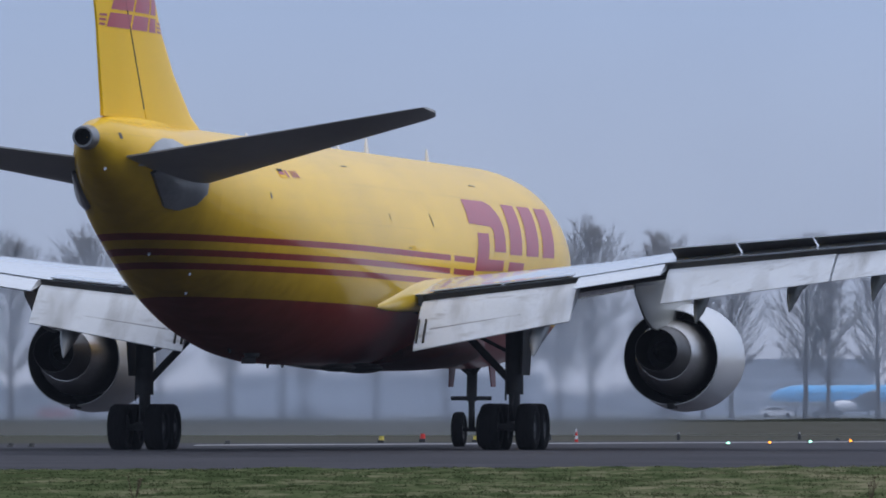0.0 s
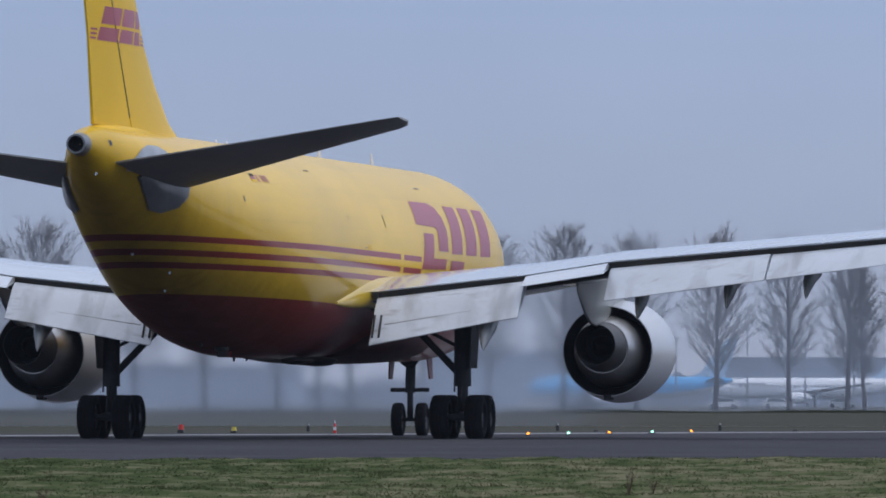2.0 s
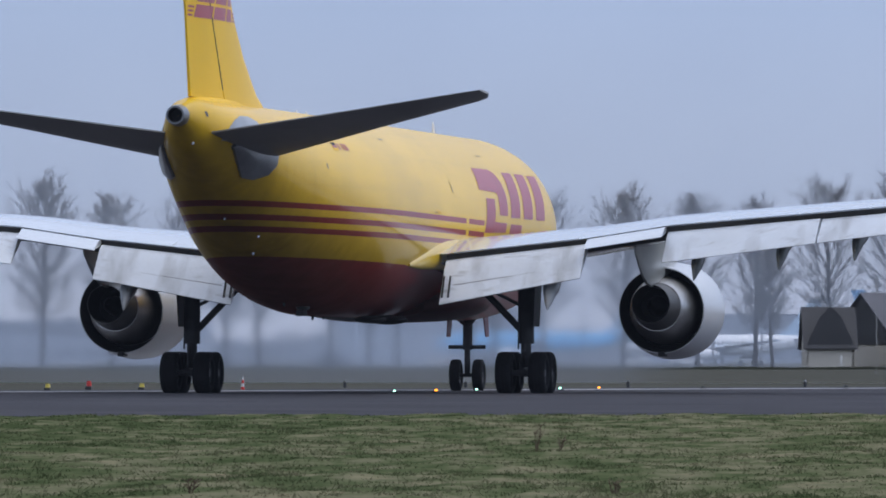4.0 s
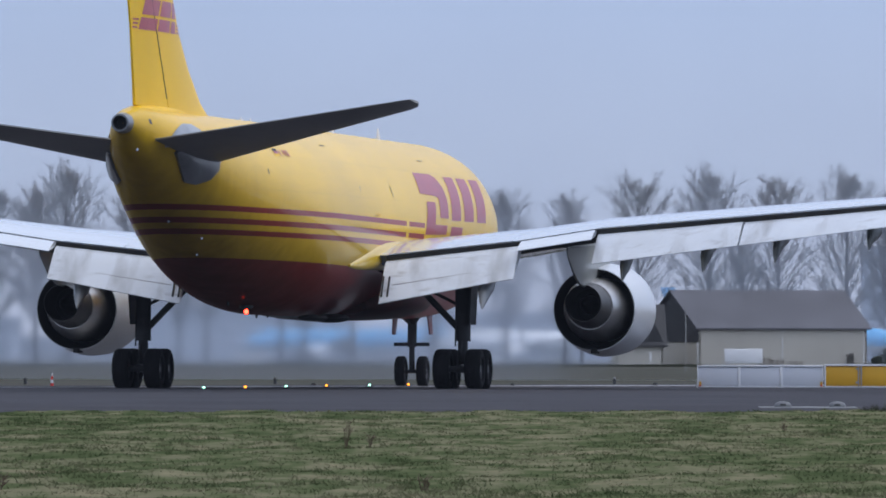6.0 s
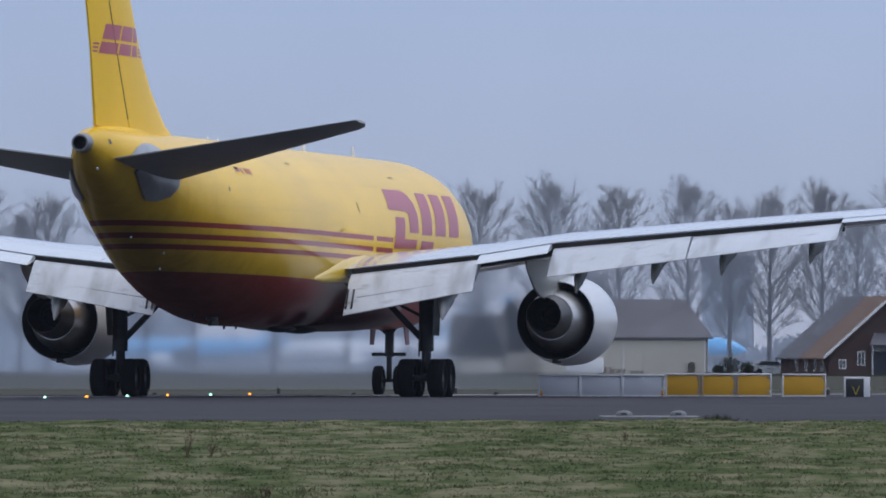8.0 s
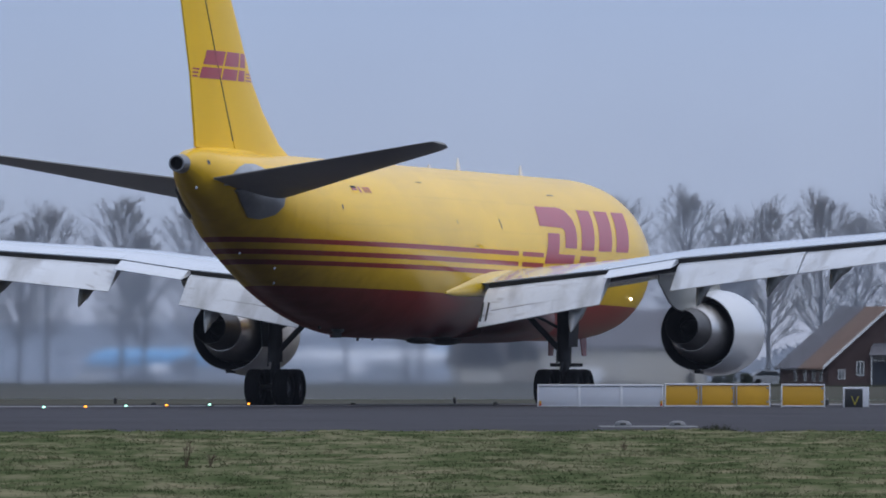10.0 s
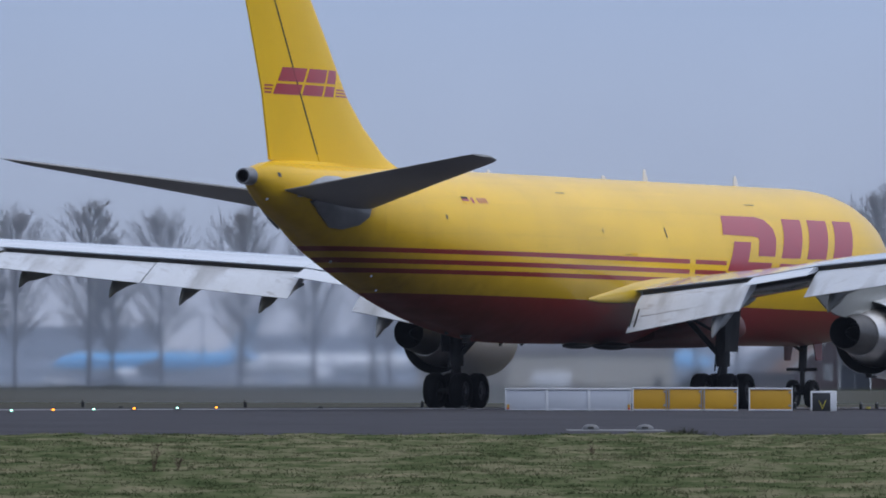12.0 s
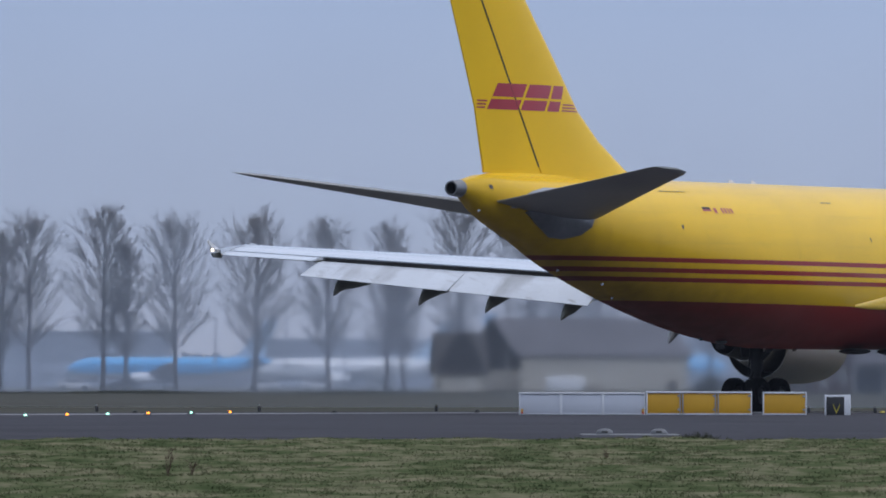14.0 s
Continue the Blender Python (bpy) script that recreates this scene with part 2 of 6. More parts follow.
HUB = material("wheel_hub", (0.05, 0.05, 0.053), rough=0.45, metal=0.6, vary=0.3, scale=8.0)
NACELLE = material("nacelle_white", (0.58, 0.59, 0.60), rough=0.3, vary=0.07, scale=1.5, coat=0.3)
FAIRING_METAL = material("fairing_metal", (0.20, 0.205, 0.21), rough=0.3, metal=0.5, vary=0.3, scale=2.5)
HOT_METAL = material("hot_metal", (0.76, 0.75, 0.73), rough=0.34, metal=0.92, vary=0.3, scale=2.0, second=(0.46, 0.44, 0.42))
BURNT_METAL = material("burnt_metal", (0.10, 0.095, 0.09), rough=0.45, metal=0.7, vary=0.3, scale=3.0)
SOOT = material("soot_shade", (0.018, 0.017, 0.016), rough=0.7, vary=0.4, scale=4.0)
DARK_METAL = material("dark_metal", (0.06, 0.058, 0.055), rough=0.45, metal=0.7, vary=0.4, scale=4.0)
WHITE = material("white_paint", (0.78, 0.78, 0.78), rough=0.4, vary=0.06, scale=2.0)


# ---- mesh helpers ----
def part(name, bm, mat, parent=None, label="", smooth=True, kind=""):
    bmesh.ops.recalc_face_normals(bm, faces=bm.faces)
    me = bpy.data.meshes.new(name)
    bm.to_mesh(me)
    bm.free()
    for m in (mat if isinstance(mat, (list, tuple)) else (mat,)):
        me.materials.append(m)
    if smooth:
        for p in me.polygons:
            p.use_smooth = True
        me.set_sharp_from_angle(angle=radians(38))
    ob = new(name, me)
    if parent:
        ob.parent = parent
    if label:
        ob["label"] = label
    if kind:
        ob["kind"] = kind
    return ob


def empty(name, m=None):
    ob = new(name)
    ob.empty_display_size = 0.5
    if m is not None:
        ob.matrix_basis = m
    return ob


def loft(bm, rings, close=True, caps=True):
    """Skin over rings of equal length."""
    rows = [[bm.verts.new(p) for p in r] for r in rings]
    n = len(rows[0])
    for a, b in zip(rows, rows[1:]):
        for i in range(n if close else n - 1):
            bm.faces.new((a[i], a[(i + 1) % n], b[(i + 1) % n], b[i]))
    if caps and close:
        bm.faces.new(rows[0][::-1])
        bm.faces.new(rows[-1])
    return bm


def ring_x(x, y, z, ry, rz, n=24):
    return [(x, y + ry * math.cos(2 * math.pi * i / n), z + rz * math.sin(2 * math.pi * i / n)) for i in range(n)]


def lathe_x(bm, prof, y=0.0, z=0.0, n=40, caps=False):
    """A body of revolution about an axis along x; prof holds (x, radius[, lift])."""
    return loft(bm, [ring_x(p[0], y, z + (p[2] if len(p) > 2 else 0), p[1], p[1], n) for p in prof], caps=caps)


def tube(bm, a, b, r0, r1=None, n=10):
    a, b = Vector(a), Vector(b)
    r1 = r0 if r1 is None else r1
    d = (b - a).normalized()
    u = d.orthogonal().normalized()
    v = d.cross(u)
    rr = []
    for p, r in ((a, r0), (b, r1)):
        rr.append([p + u * (r * math.cos(2 * math.pi * i / n)) + v * (r * math.sin(2 * math.pi * i / n)) for i in range(n)])
    return loft(bm, rr)


def box(bm, lo, hi, bevel=0.0):
    x0, y0, z0 = lo
    x1, y1, z1 = hi
    v = [bm.verts.new(p) for p in ((x0, y0, z0), (x1, y0, z0), (x1, y1, z0), (x0, y1, z0), (x0, y0, z1), (x1, y0, z1), (x1, y1, z1), (x0, y1, z1))]
    fs = [bm.faces.new([v[i] for i in q]) for q in ((3, 2, 1, 0), (4, 5, 6, 7), (0, 1, 5, 4), (1, 2, 6, 5), (2, 3, 7, 6), (3, 0, 4, 7))]
    if bevel:
        bmesh.ops.bevel(bm, geom=list({e for f in fs for e in f.edges}), offset=bevel, segments=2, affect="EDGES", profile=0.5)
    return bm


def slab(bm, quad, thick, bevel=0.0):
    """A plate over four corners, with thickness down along its normal."""
    q = [Vector(p) for p in quad]
    nrm = (q[1] - q[0]).cross(q[3] - q[0]).normalized()
    if nrm.z < 0:
        nrm = -nrm
    a = [bm.verts.new(p) for p in q]
    b = [bm.verts.new(p - nrm * thick) for p in q]
    bm.faces.new(a)
    bm.faces.new(b[::-1])
    for i in range(4):
        bm.faces.new((a[i], b[i], b[(i + 1) % 4], a[(i + 1) % 4]))
    return bm


def interp(x, xs, ys):
    return float(np.interp(x, xs, ys))


# ---- the aircraft: x forward, y to its left, z up; origin on the ground between the main gears ----
aircraft = empty("cargo_airliner")
tagged(aircraft, "yellow cargo airliner with red stripes and belly, flaps lowered, taxiing", "airliner")

BODY = [  # x, bottom, top, half width
    (26.0, 4.2, 4.4, 0.06), (25.7, 3.75, 4.95, 0.55), (25.0, 3.22, 5.6, 1.15), (23.8, 2.76, 6.55, 1.80), (22.0, 2.42, 7.40, 2.40),
    (20.0, 2.26, 7.77, 2.71), (18.0, 2.2, 7.86, 2.81), (16.0, 2.2, 7.86, 2.82), (-8.0, 2.2, 7.86, 2.82), (-10.0, 2.28, 7.86, 2.78),
    (-12.0, 2.49, 7.86, 2.66), (-14.0, 2.79, 7.86, 2.47), (-16.0, 3.18, 7.86, 2.26), (-18.0, 3.64, 7.86, 2.01), (-20.0, 4.17, 7.86, 1.78), (-22.0, 4.78, 7.86, 1.54),
    (-24.0, 5.53, 7.86, 1.18), (-26.0, 6.18, 7.86, 0.78), (-27.3, 6.72, 7.78, 0.45), (-27.9, 7.07, 7.64, 0.285)]
BX = [b[0] for b in BODY][::-1]


def smooth_interp(x, col):
    """Monotone cubic through the stations of BODY."""
    ys = [b[col] for b in BODY][::-1]
    i = max(0, min(len(BX) - 2, int(np.searchsorted(BX, x)) - 1))
    h = BX[i + 1] - BX[i]

    def slope(k):
        if k <= 0 or k >= len(BX) - 1:
            return 0 if k <= 0 else (ys[-1] - ys[-2]) / (BX[-1] - BX[-2])
        a, b = (ys[k] - ys[k - 1]) / (BX[k] - BX[k - 1]), (ys[k + 1] - ys[k]) / (BX[k + 1] - BX[k])
        return 0 if a * b <= 0 else 2 * a * b / (a + b)

    s = (x - BX[i]) / h
    m0, m1 = slope(i) * h, slope(i + 1) * h
    return (2 * s**3 - 3 * s**2 + 1) * ys[i] + (s**3 - 2 * s**2 + s) * m0 + (-2 * s**3 + 3 * s**2) * ys[i + 1] + (s**3 - s**2) * m1


def section(x):
    lo, hi, w = smooth_interp(x, 1), smooth_interp(x, 2), smooth_interp(x, 3)
    return (lo + hi) / 2, (hi - lo) / 2, w


def on_skin(x, z, side, out=0.008):
    """The point of the fuselage's side at this station and height."""
    zc, rz, ry = section(x)
    k = max(-0.999, min(0.999, (z - zc) / rz))
    c = math.sqrt(1 - k * k)
    n = Vector((0, side * c / ry, k / rz)).normalized()
    return Vector((x, side * ry * c, z)) + n * out


bm = bmesh.new()
xs = [26.0, 25.9, 25.7, 25.4, 25.0, 24.4, 23.8, 23.0, 22.0, 21.0, 20.0, 19.0, 18.0, 17.0, 16.0, 15.0] + [15 - 2.0 * i for i in range(1, 13)] + [-9.0 - 0.5 * i for i in range(0, 37)] + [-27.75, -27.9]
xs = sorted(set(xs), reverse=True)
loft(bm, [ring_x(x, 0, *(lambda s: (s[0], s[2], s[1]))(section(x)), 96) for x in xs], caps=True)
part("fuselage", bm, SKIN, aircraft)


def decal(name, pieces, mat, side, parent=aircraft, surface=on_skin, steps=10):
    """Paint marks: four-cornered pieces given in (x, z), laid on a surface."""
    bm = bmesh.new()
    for q in pieces:
        (a, b, c, d) = q
        rows = []
        for i in range(steps + 1):
            s = i / steps
            row = []
            for j in range(steps + 1):
                t = j / steps
                x = (a[0] * (1 - t) + b[0] * t) * (1 - s) + (d[0] * (1 - t) + c[0] * t) * s
                z = (a[1] * (1 - t) + b[1] * t) * (1 - s) + (d[1] * (1 - t) + c[1] * t) * s
                row.append(surface(x, z, side))
            rows.append(row)
        loft(bm, rows, close=False, caps=False)
    return part(name, bm, mat, parent)


# red marks on the fuselage's sides: a hooked slab and three slanted bars
for side in (-1, 1):
    decal("red_mark", [((5.82, 6.68), (9.0, 6.69), (8.1, 5.99), (5.2, 6.02)),
                       ((9.0, 6.69), (9.75, 6.6), (8.4, 5.95), (8.1, 5.99)),
                       ((9.75, 6.6), (10.2, 6.3), (8.5, 5.86), (8.4, 5.95)),
                       ((10.2, 6.3), (10.15, 5.95), (8.4, 5.75), (8.5, 5.86)),
                       ((10.15, 5.95), (9.71, 5.31), (8.12, 5.31), (8.4, 5.75))], RED, side)
    decal("red_mark", [((6.07, 5.79), (7.67, 5.79), (7.15, 5.09), (5.5, 5.09)), ((5.5, 5.09), (9.42, 5.09), (9.2, 4.80), (5.25, 4.75))], RED, side)
    for x0, x1 in ((10.3, 12.1), (12.75, 14.6), (15.25, 17.05)):
        decal("red_mark", [((x0 + 1.2, 6.66), (x1 + 1.2, 6.66), (x1, 5.27), (x0, 5.26))], RED, side)
    decal("red_mark", [((10.18, 5.07), (12.4, 5.06), (12.1, 4.75), (9.9, 4.75))], RED, side)
    # a small flag, and bars for the registration
    decal("flag_band", [((-15.6, 6.94), (-15.12, 6.94), (-15.12, 6.87), (-15.6, 6.87))], SOOT, side, steps=2)
    decal("flag_band", [((-15.6, 6.865), (-15.12, 6.865), (-15.12, 6.795), (-15.6, 6.795))], RED, side, steps=2)
    decal("flag_band", [((-15.6, 6.79), (-15.12, 6.79), (-15.12, 6.72), (-15.6, 6.72))], YELLOW, side, steps=2)
    decal("registration_bar", [((-14.95, 6.92), (-14.78, 6.92), (-14.78, 6.74), (-14.95, 6.74))], RED, side, steps=2)
    for k in range(4):
        x = -14.5 + 0.19 * k
        decal("registration_bar", [((x, 6.92), (x + 0.10, 6.92), (x + 0.10, 6.74), (x, 6.74))], RED, side, steps=2)
    # small panels, drains and vents along the side
    for x, z, w, h in ((-0.05, 5.83, 0.10, 0.33), (-17.2, 6.18, 0.10, 0.14), (-5.6, 5.9, 0.06, 0.14), (-3.9, 5.2, 0.5, 0.02), (9.0, 7.1, 0.9, 0.025),
                       (-7.6, 7.2, 0.75, 0.025), (-26.9, 7.35, 0.16, 0.14), (-17.4, 7.43, 1.6, 0.02)):
        decal("side_panel", [((x, z + h), (x + w, z + h), (x + w, z), (x, z))], DARK_METAL, side, steps=2)
    for k in range(6):
        decal("vent_slot", [((-3.6 + 0.14 * k, 5.27), (-3.52 + 0.14 * k, 5.27), (-3.52 + 0.14 * k, 5.17), (-3.6 + 0.14 * k, 5.17))], YELLOW, side, steps=1)

# tail cone exhaust
bm = bmesh.new()
lathe_x(bm, [(-27.9, 0.288), (-28.2, 0.268), (-28.36, 0.252), (-28.42, 0.24), (-28.42, 0.195), (-28.0, 0.185)], 0, 7.355)
exhaust = part("apu_exhaust", bm, FAIRING_METAL, aircraft, "bare metal tail-cone exhaust ring")
bm = bmesh.new()
lathe_x(bm, [(-28.40, 0.195), (-27.95, 0.175), (-27.95, 0.01)], 0, 7.355)
part("exhaust_bore", bm, SOOT, exhaust, "sooty black bore")

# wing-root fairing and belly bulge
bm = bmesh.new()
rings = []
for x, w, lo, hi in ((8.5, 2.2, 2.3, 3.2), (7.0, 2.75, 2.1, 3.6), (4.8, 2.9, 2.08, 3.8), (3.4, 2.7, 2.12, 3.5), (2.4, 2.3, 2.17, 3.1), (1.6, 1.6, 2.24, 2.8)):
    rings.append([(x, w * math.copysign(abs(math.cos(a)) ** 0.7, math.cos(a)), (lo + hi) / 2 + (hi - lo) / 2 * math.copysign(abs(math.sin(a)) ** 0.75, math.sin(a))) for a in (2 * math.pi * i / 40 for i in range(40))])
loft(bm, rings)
part("belly_fairing", bm, BELLY_RED, aircraft, "dark red belly fairing, grime and wing shade in its colour")
for side in (-1, 1):
    bm = bmesh.new()   # the yellow fillet behind the wing root
    rr = []
    for x, mid, w, z, h in ((1.0, 2.66, 0.28, 4.05, 0.5), (-1.5, 2.64, 0.24, 4.02, 0.44), (-3.0, 2.60, 0.19, 3.96, 0.38), (-4.3, 2.55, 0.15, 3.85, 0.28), (-5.4, 2.51, 0.11, 3.75, 0.17), (-6.4, 2.46, 0.06, 3.69, 0.05)):
        rr.append([(x, side * (mid + w * math.cos(a)), z + h * math.sin(a)) for a in (2 * math.pi * i / 20 for i in range(20))])
    loft(bm, rr)
    part("wing_fillet", bm, FILLET, aircraft)
for x, rx, ry, rz in ((-3.6, 0.8, 0.45, 0.11), (-0.6, 1.1, 0.55, 0.14)):
    bm = bmesh.new()
    bmesh.ops.create_uvsphere(bm, u_segments=24, v_segments=12, radius=1)
    for v in bm.verts:
        v.co = Vector((x + v.co.x * rx, -0.9 + v.co.y * ry, 2.14 + v.co.z * rz))
    part("belly_bulge", bm, SOOT, aircraft, "dark bulge under the belly")
for x, h in ((-8.0, 0.12), (-6.2, 0.10), (-12.5, 0.12), (2.0, 0.2)):
    bm = bmesh.new()
    z = smooth_interp(x, 1) + 0.03
    loft(bm, [[(x + 0.16, -0.02, z), (x - 0.16, -0.02, z + 0.03), (x - 0.16, 0.02, z + 0.03), (x + 0.16, 0.02, z)],
              [(x + 0.02, -0.01, z - h), (x - 0.14, -0.01, z - h), (x - 0.14, 0.01, z - h), (x + 0.02, 0.01, z - h)]])
    part("belly_antenna", bm, SOOT, aircraft)
for x, h in ((4.6, 0.42), (13.0, 0.36), (0.9, 0.12), (-10.5, 0.10), (-9.0, 0.1)):
    bm = bmesh.new()
    loft(bm, [[(x + 0.22, -0.03, 7.84), (x - 0.22, -0.03, 7.84), (x - 0.22, 0.03, 7.84), (x + 0.22, 0.03, 7.84)],
              [(x - 0.02, -0.012, 7.86 + h), (x - 0.2, -0.012, 7.86 + h), (x - 0.2, 0.012, 7.86 + h), (x - 0.02, 0.012, 7.86 + h)]])
    part("roof_antenna", bm, WHITE, aircraft, "white blade antenna")

# red beacon lens under the rear belly; turning one-sided hood added to time its flash
beacon_seat = Vector((-11.9, -0.42, 2.37))
bm = bmesh.new()
loft(bm, [[(r * math.cos(2 * math.pi * i / 20), r * math.sin(2 * math.pi * i / 20), z) for i in range(20)] for r, z in ((0.20, 0.10), (0.19, 0.03), (0.15, 0.0))])
beacon_base = part("beacon_base", bm, DARK_METAL, aircraft, "dark mounting ring of the belly beacon")
beacon_base.matrix_basis = Matrix.Translation(beacon_seat)
bm = bmesh.new()
box(bm, (-0.10, -0.08, -0.17), (-0.06, 0.08, 0.0), 0.012)
for lo, hi in (((-0.06, -0.08, -0.17), (0.25, -0.07, 0.0)), ((-0.06, 0.07, -0.17), (0.25, 0.08, 0.0)), ((-0.06, -0.07, -0.012), (0.25, 0.07, 0.0)), ((-0.06, -0.07, -0.17), (0.25, 0.07, -0.158))):
    box(bm, lo, hi)
beacon = part("beacon_hood", bm, SOOT, aircraft, "black hood added to time the belly beacon's flash")
beacon.matrix_basis = Matrix.Translation(beacon_seat)
bm = bmesh.new()
bmesh.ops.create_uvsphere(bm, u_segments=14, v_segments=10, radius=0.062, matrix=Matrix.Translation((0.005, 0, -0.085)) @ Matrix.Diagonal((1, 1, 1.12, 1)))
part("beacon_lens", bm, glow("beacon_glass", (1.0, 0.035, 0.018), 12.0), beacon, "lit red beacon lens")
# pale drain cups and lamps under the tail
for x, y in ((-27.05, -0.22), (-21.95, -0.10), (-20.05, -0.67), (-18.83, -0.30)):
    zc, rz, ry = section(x)
    z = zc - rz * math.sqrt(1 - (y / ry) ** 2)
    bm = bmesh.new()
    bmesh.ops.create_uvsphere(bm, u_segments=12, v_segments=8, radius=1)
    for v in bm.verts:
        v.co = Vector((x + v.co.x * 0.10, y + v.co.y * 0.035, z + v.co.z * 0.045 + v.co.x * 0.035))
    part("drain_cup", bm, WING_GREY, aircraft, "small pale cup under the tail")

# ---- fin and rudder ----
FIN = [  # z, leading edge, hinge, trailing edge
    (7.75, -16.2, -23.35, -26.42), (8.14, -17.5, -23.58, -26.5), (9.08, -19.25, -24.13, -26.76), (10.05, -20.57, -24.71, -27.01), (11.73, -22.08, -25.75, -27.72),
    (13.6, -23.85, -26.92, -28.53), (15.6, -25.72, -28.15, -29.38), (16.35, -26.6, -28.6, -29.7), (16.5, -27.3, -28.75, -29.7)]
AIRFOIL = [(0.0, 0.0), (0.02, 0.30), (0.06, 0.52), (0.14, 0.77), (0.28, 0.98), (0.45, 1.0), (0.62, 0.85), (0.8, 0.55), (1.0, 0.08)]


def fin_half(z):
    le, te = (interp(z, [f[0] for f in FIN], [f[c] for f in FIN]) for c in (1, 3))
    return le, te, 0.052 * (le - te) if z > 8.2 else 0.052 * (le - te)


def fin_thick(x, z):
    le, te, half = fin_half(z)
    u = max(0, min(1, (le - x) / (le - te)))
    return half * interp(u, [a[0] for a in AIRFOIL], [a[1] for a in AIRFOIL])


def fin_slice(z, x0, x1, n=12):
    xs = [x0 + (x1 - x0) * (i / n) for i in range(n + 1)]
    return [(x, fin_thick(x, z), z) for x in xs] + [(x, -fin_thick(x, z), z) for x in reversed(xs)]


zs = sorted([f[0] for f in FIN] + [7.9, 8.5, 8.8, 9.5, 10.8, 12.6, 14.5])
bm = bmesh.new()
loft(bm, [fin_slice(z, interp(z, [f[0] for f in FIN], [f[1] for f in FIN]), interp(z, [f[0] for f in FIN], [f[2] for f in FIN]) + 0.035) for z in zs])
fin = part("fin", bm, YELLOW, aircraft)
bm = bmesh.new()
loft(bm, [fin_slice(z, interp(z, [f[0] for f in FIN], [f[2] for f in FIN]) - 0.035, interp(z, [f[0] for f in FIN], [f[3] for f in FIN])) for z in zs if z >= 7.9])
rudder = part("rudder", bm, YELLOW, aircraft)
bm = bmesh.new()
loft(bm, [[(interp(z, [f[0] for f in FIN], [f[2] for f in FIN]) + dx, dy * (fin_thick(interp(z, [f[0] for f in FIN], [f[2] for f in FIN]), z) + 0.006), z) for dx, dy in ((0.045, 1), (0.045, -1), (-0.045, -1), (-0.045, 1))] for z in zs if z >= 8.1])
part("hinge_gap", bm, SOOT, fin, "dark gap along the rudder hinge")
bm = bmesh.new()   # swelling at the fin's foot
rr = []
for x, w, h in ((-16.8, 0.1, 0.06), (-18.5, 0.42, 0.22), (-20.5, 0.52, 0.3), (-22.5, 0.48, 0.26), (-24.5, 0.4, 0.19), (-26.2, 0.24, 0.11), (-26.8, 0.1, 0.02), (-27.0, 0.02, -0.1)):
    rr.append([(x, w * math.cos(a), 7.78 + h * math.sin(a)) for a in (math.pi * i / 14 for i in range(15))])
loft(bm, rr, close=False, caps=False)
part("fin_fillet", bm, YELLOW, aircraft)


def on_fin(x, z, side):
    return Vector((x, side * (fin_thick(x, z) + 0.008), z))


for side in (-1, 1):
    def bar(x0, x1, z0, z1, lean=0.6):
        return ((x0 + lean * (z1 - 9.98), z1), (x1 + lean * (z1 - 9.98), z1), (x1 + lean * (z0 - 9.98), z0), (x0 + lean * (z0 - 9.98), z0))
    # plain slanted blocks, each with a slit across it
    for x0, x1 in ((-26.4, -24.75), (-24.6, -23.2), (-23.05, -22.3)):
        decal("red_mark", [bar(x0, x1, 10.40, 10.84), bar(x0, x1, 9.98, 10.32)], RED, side, surface=on_fin, steps=6)
    for k in range(3):
        decal("red_stripe", [bar(-26.92, -26.5 + 0.05 * k, 10.0 + 0.11 * k, 10.055 + 0.11 * k, 0)], RED, side, surface=on_fin, steps=2)
        decal("red_stripe", [bar(-22.08 + 0.05 * k, -20.85 - 0.12 * k, 10.0 + 0.1 * k, 10.05 + 0.1 * k, 0)], RED, side, surface=on_fin, steps=6)

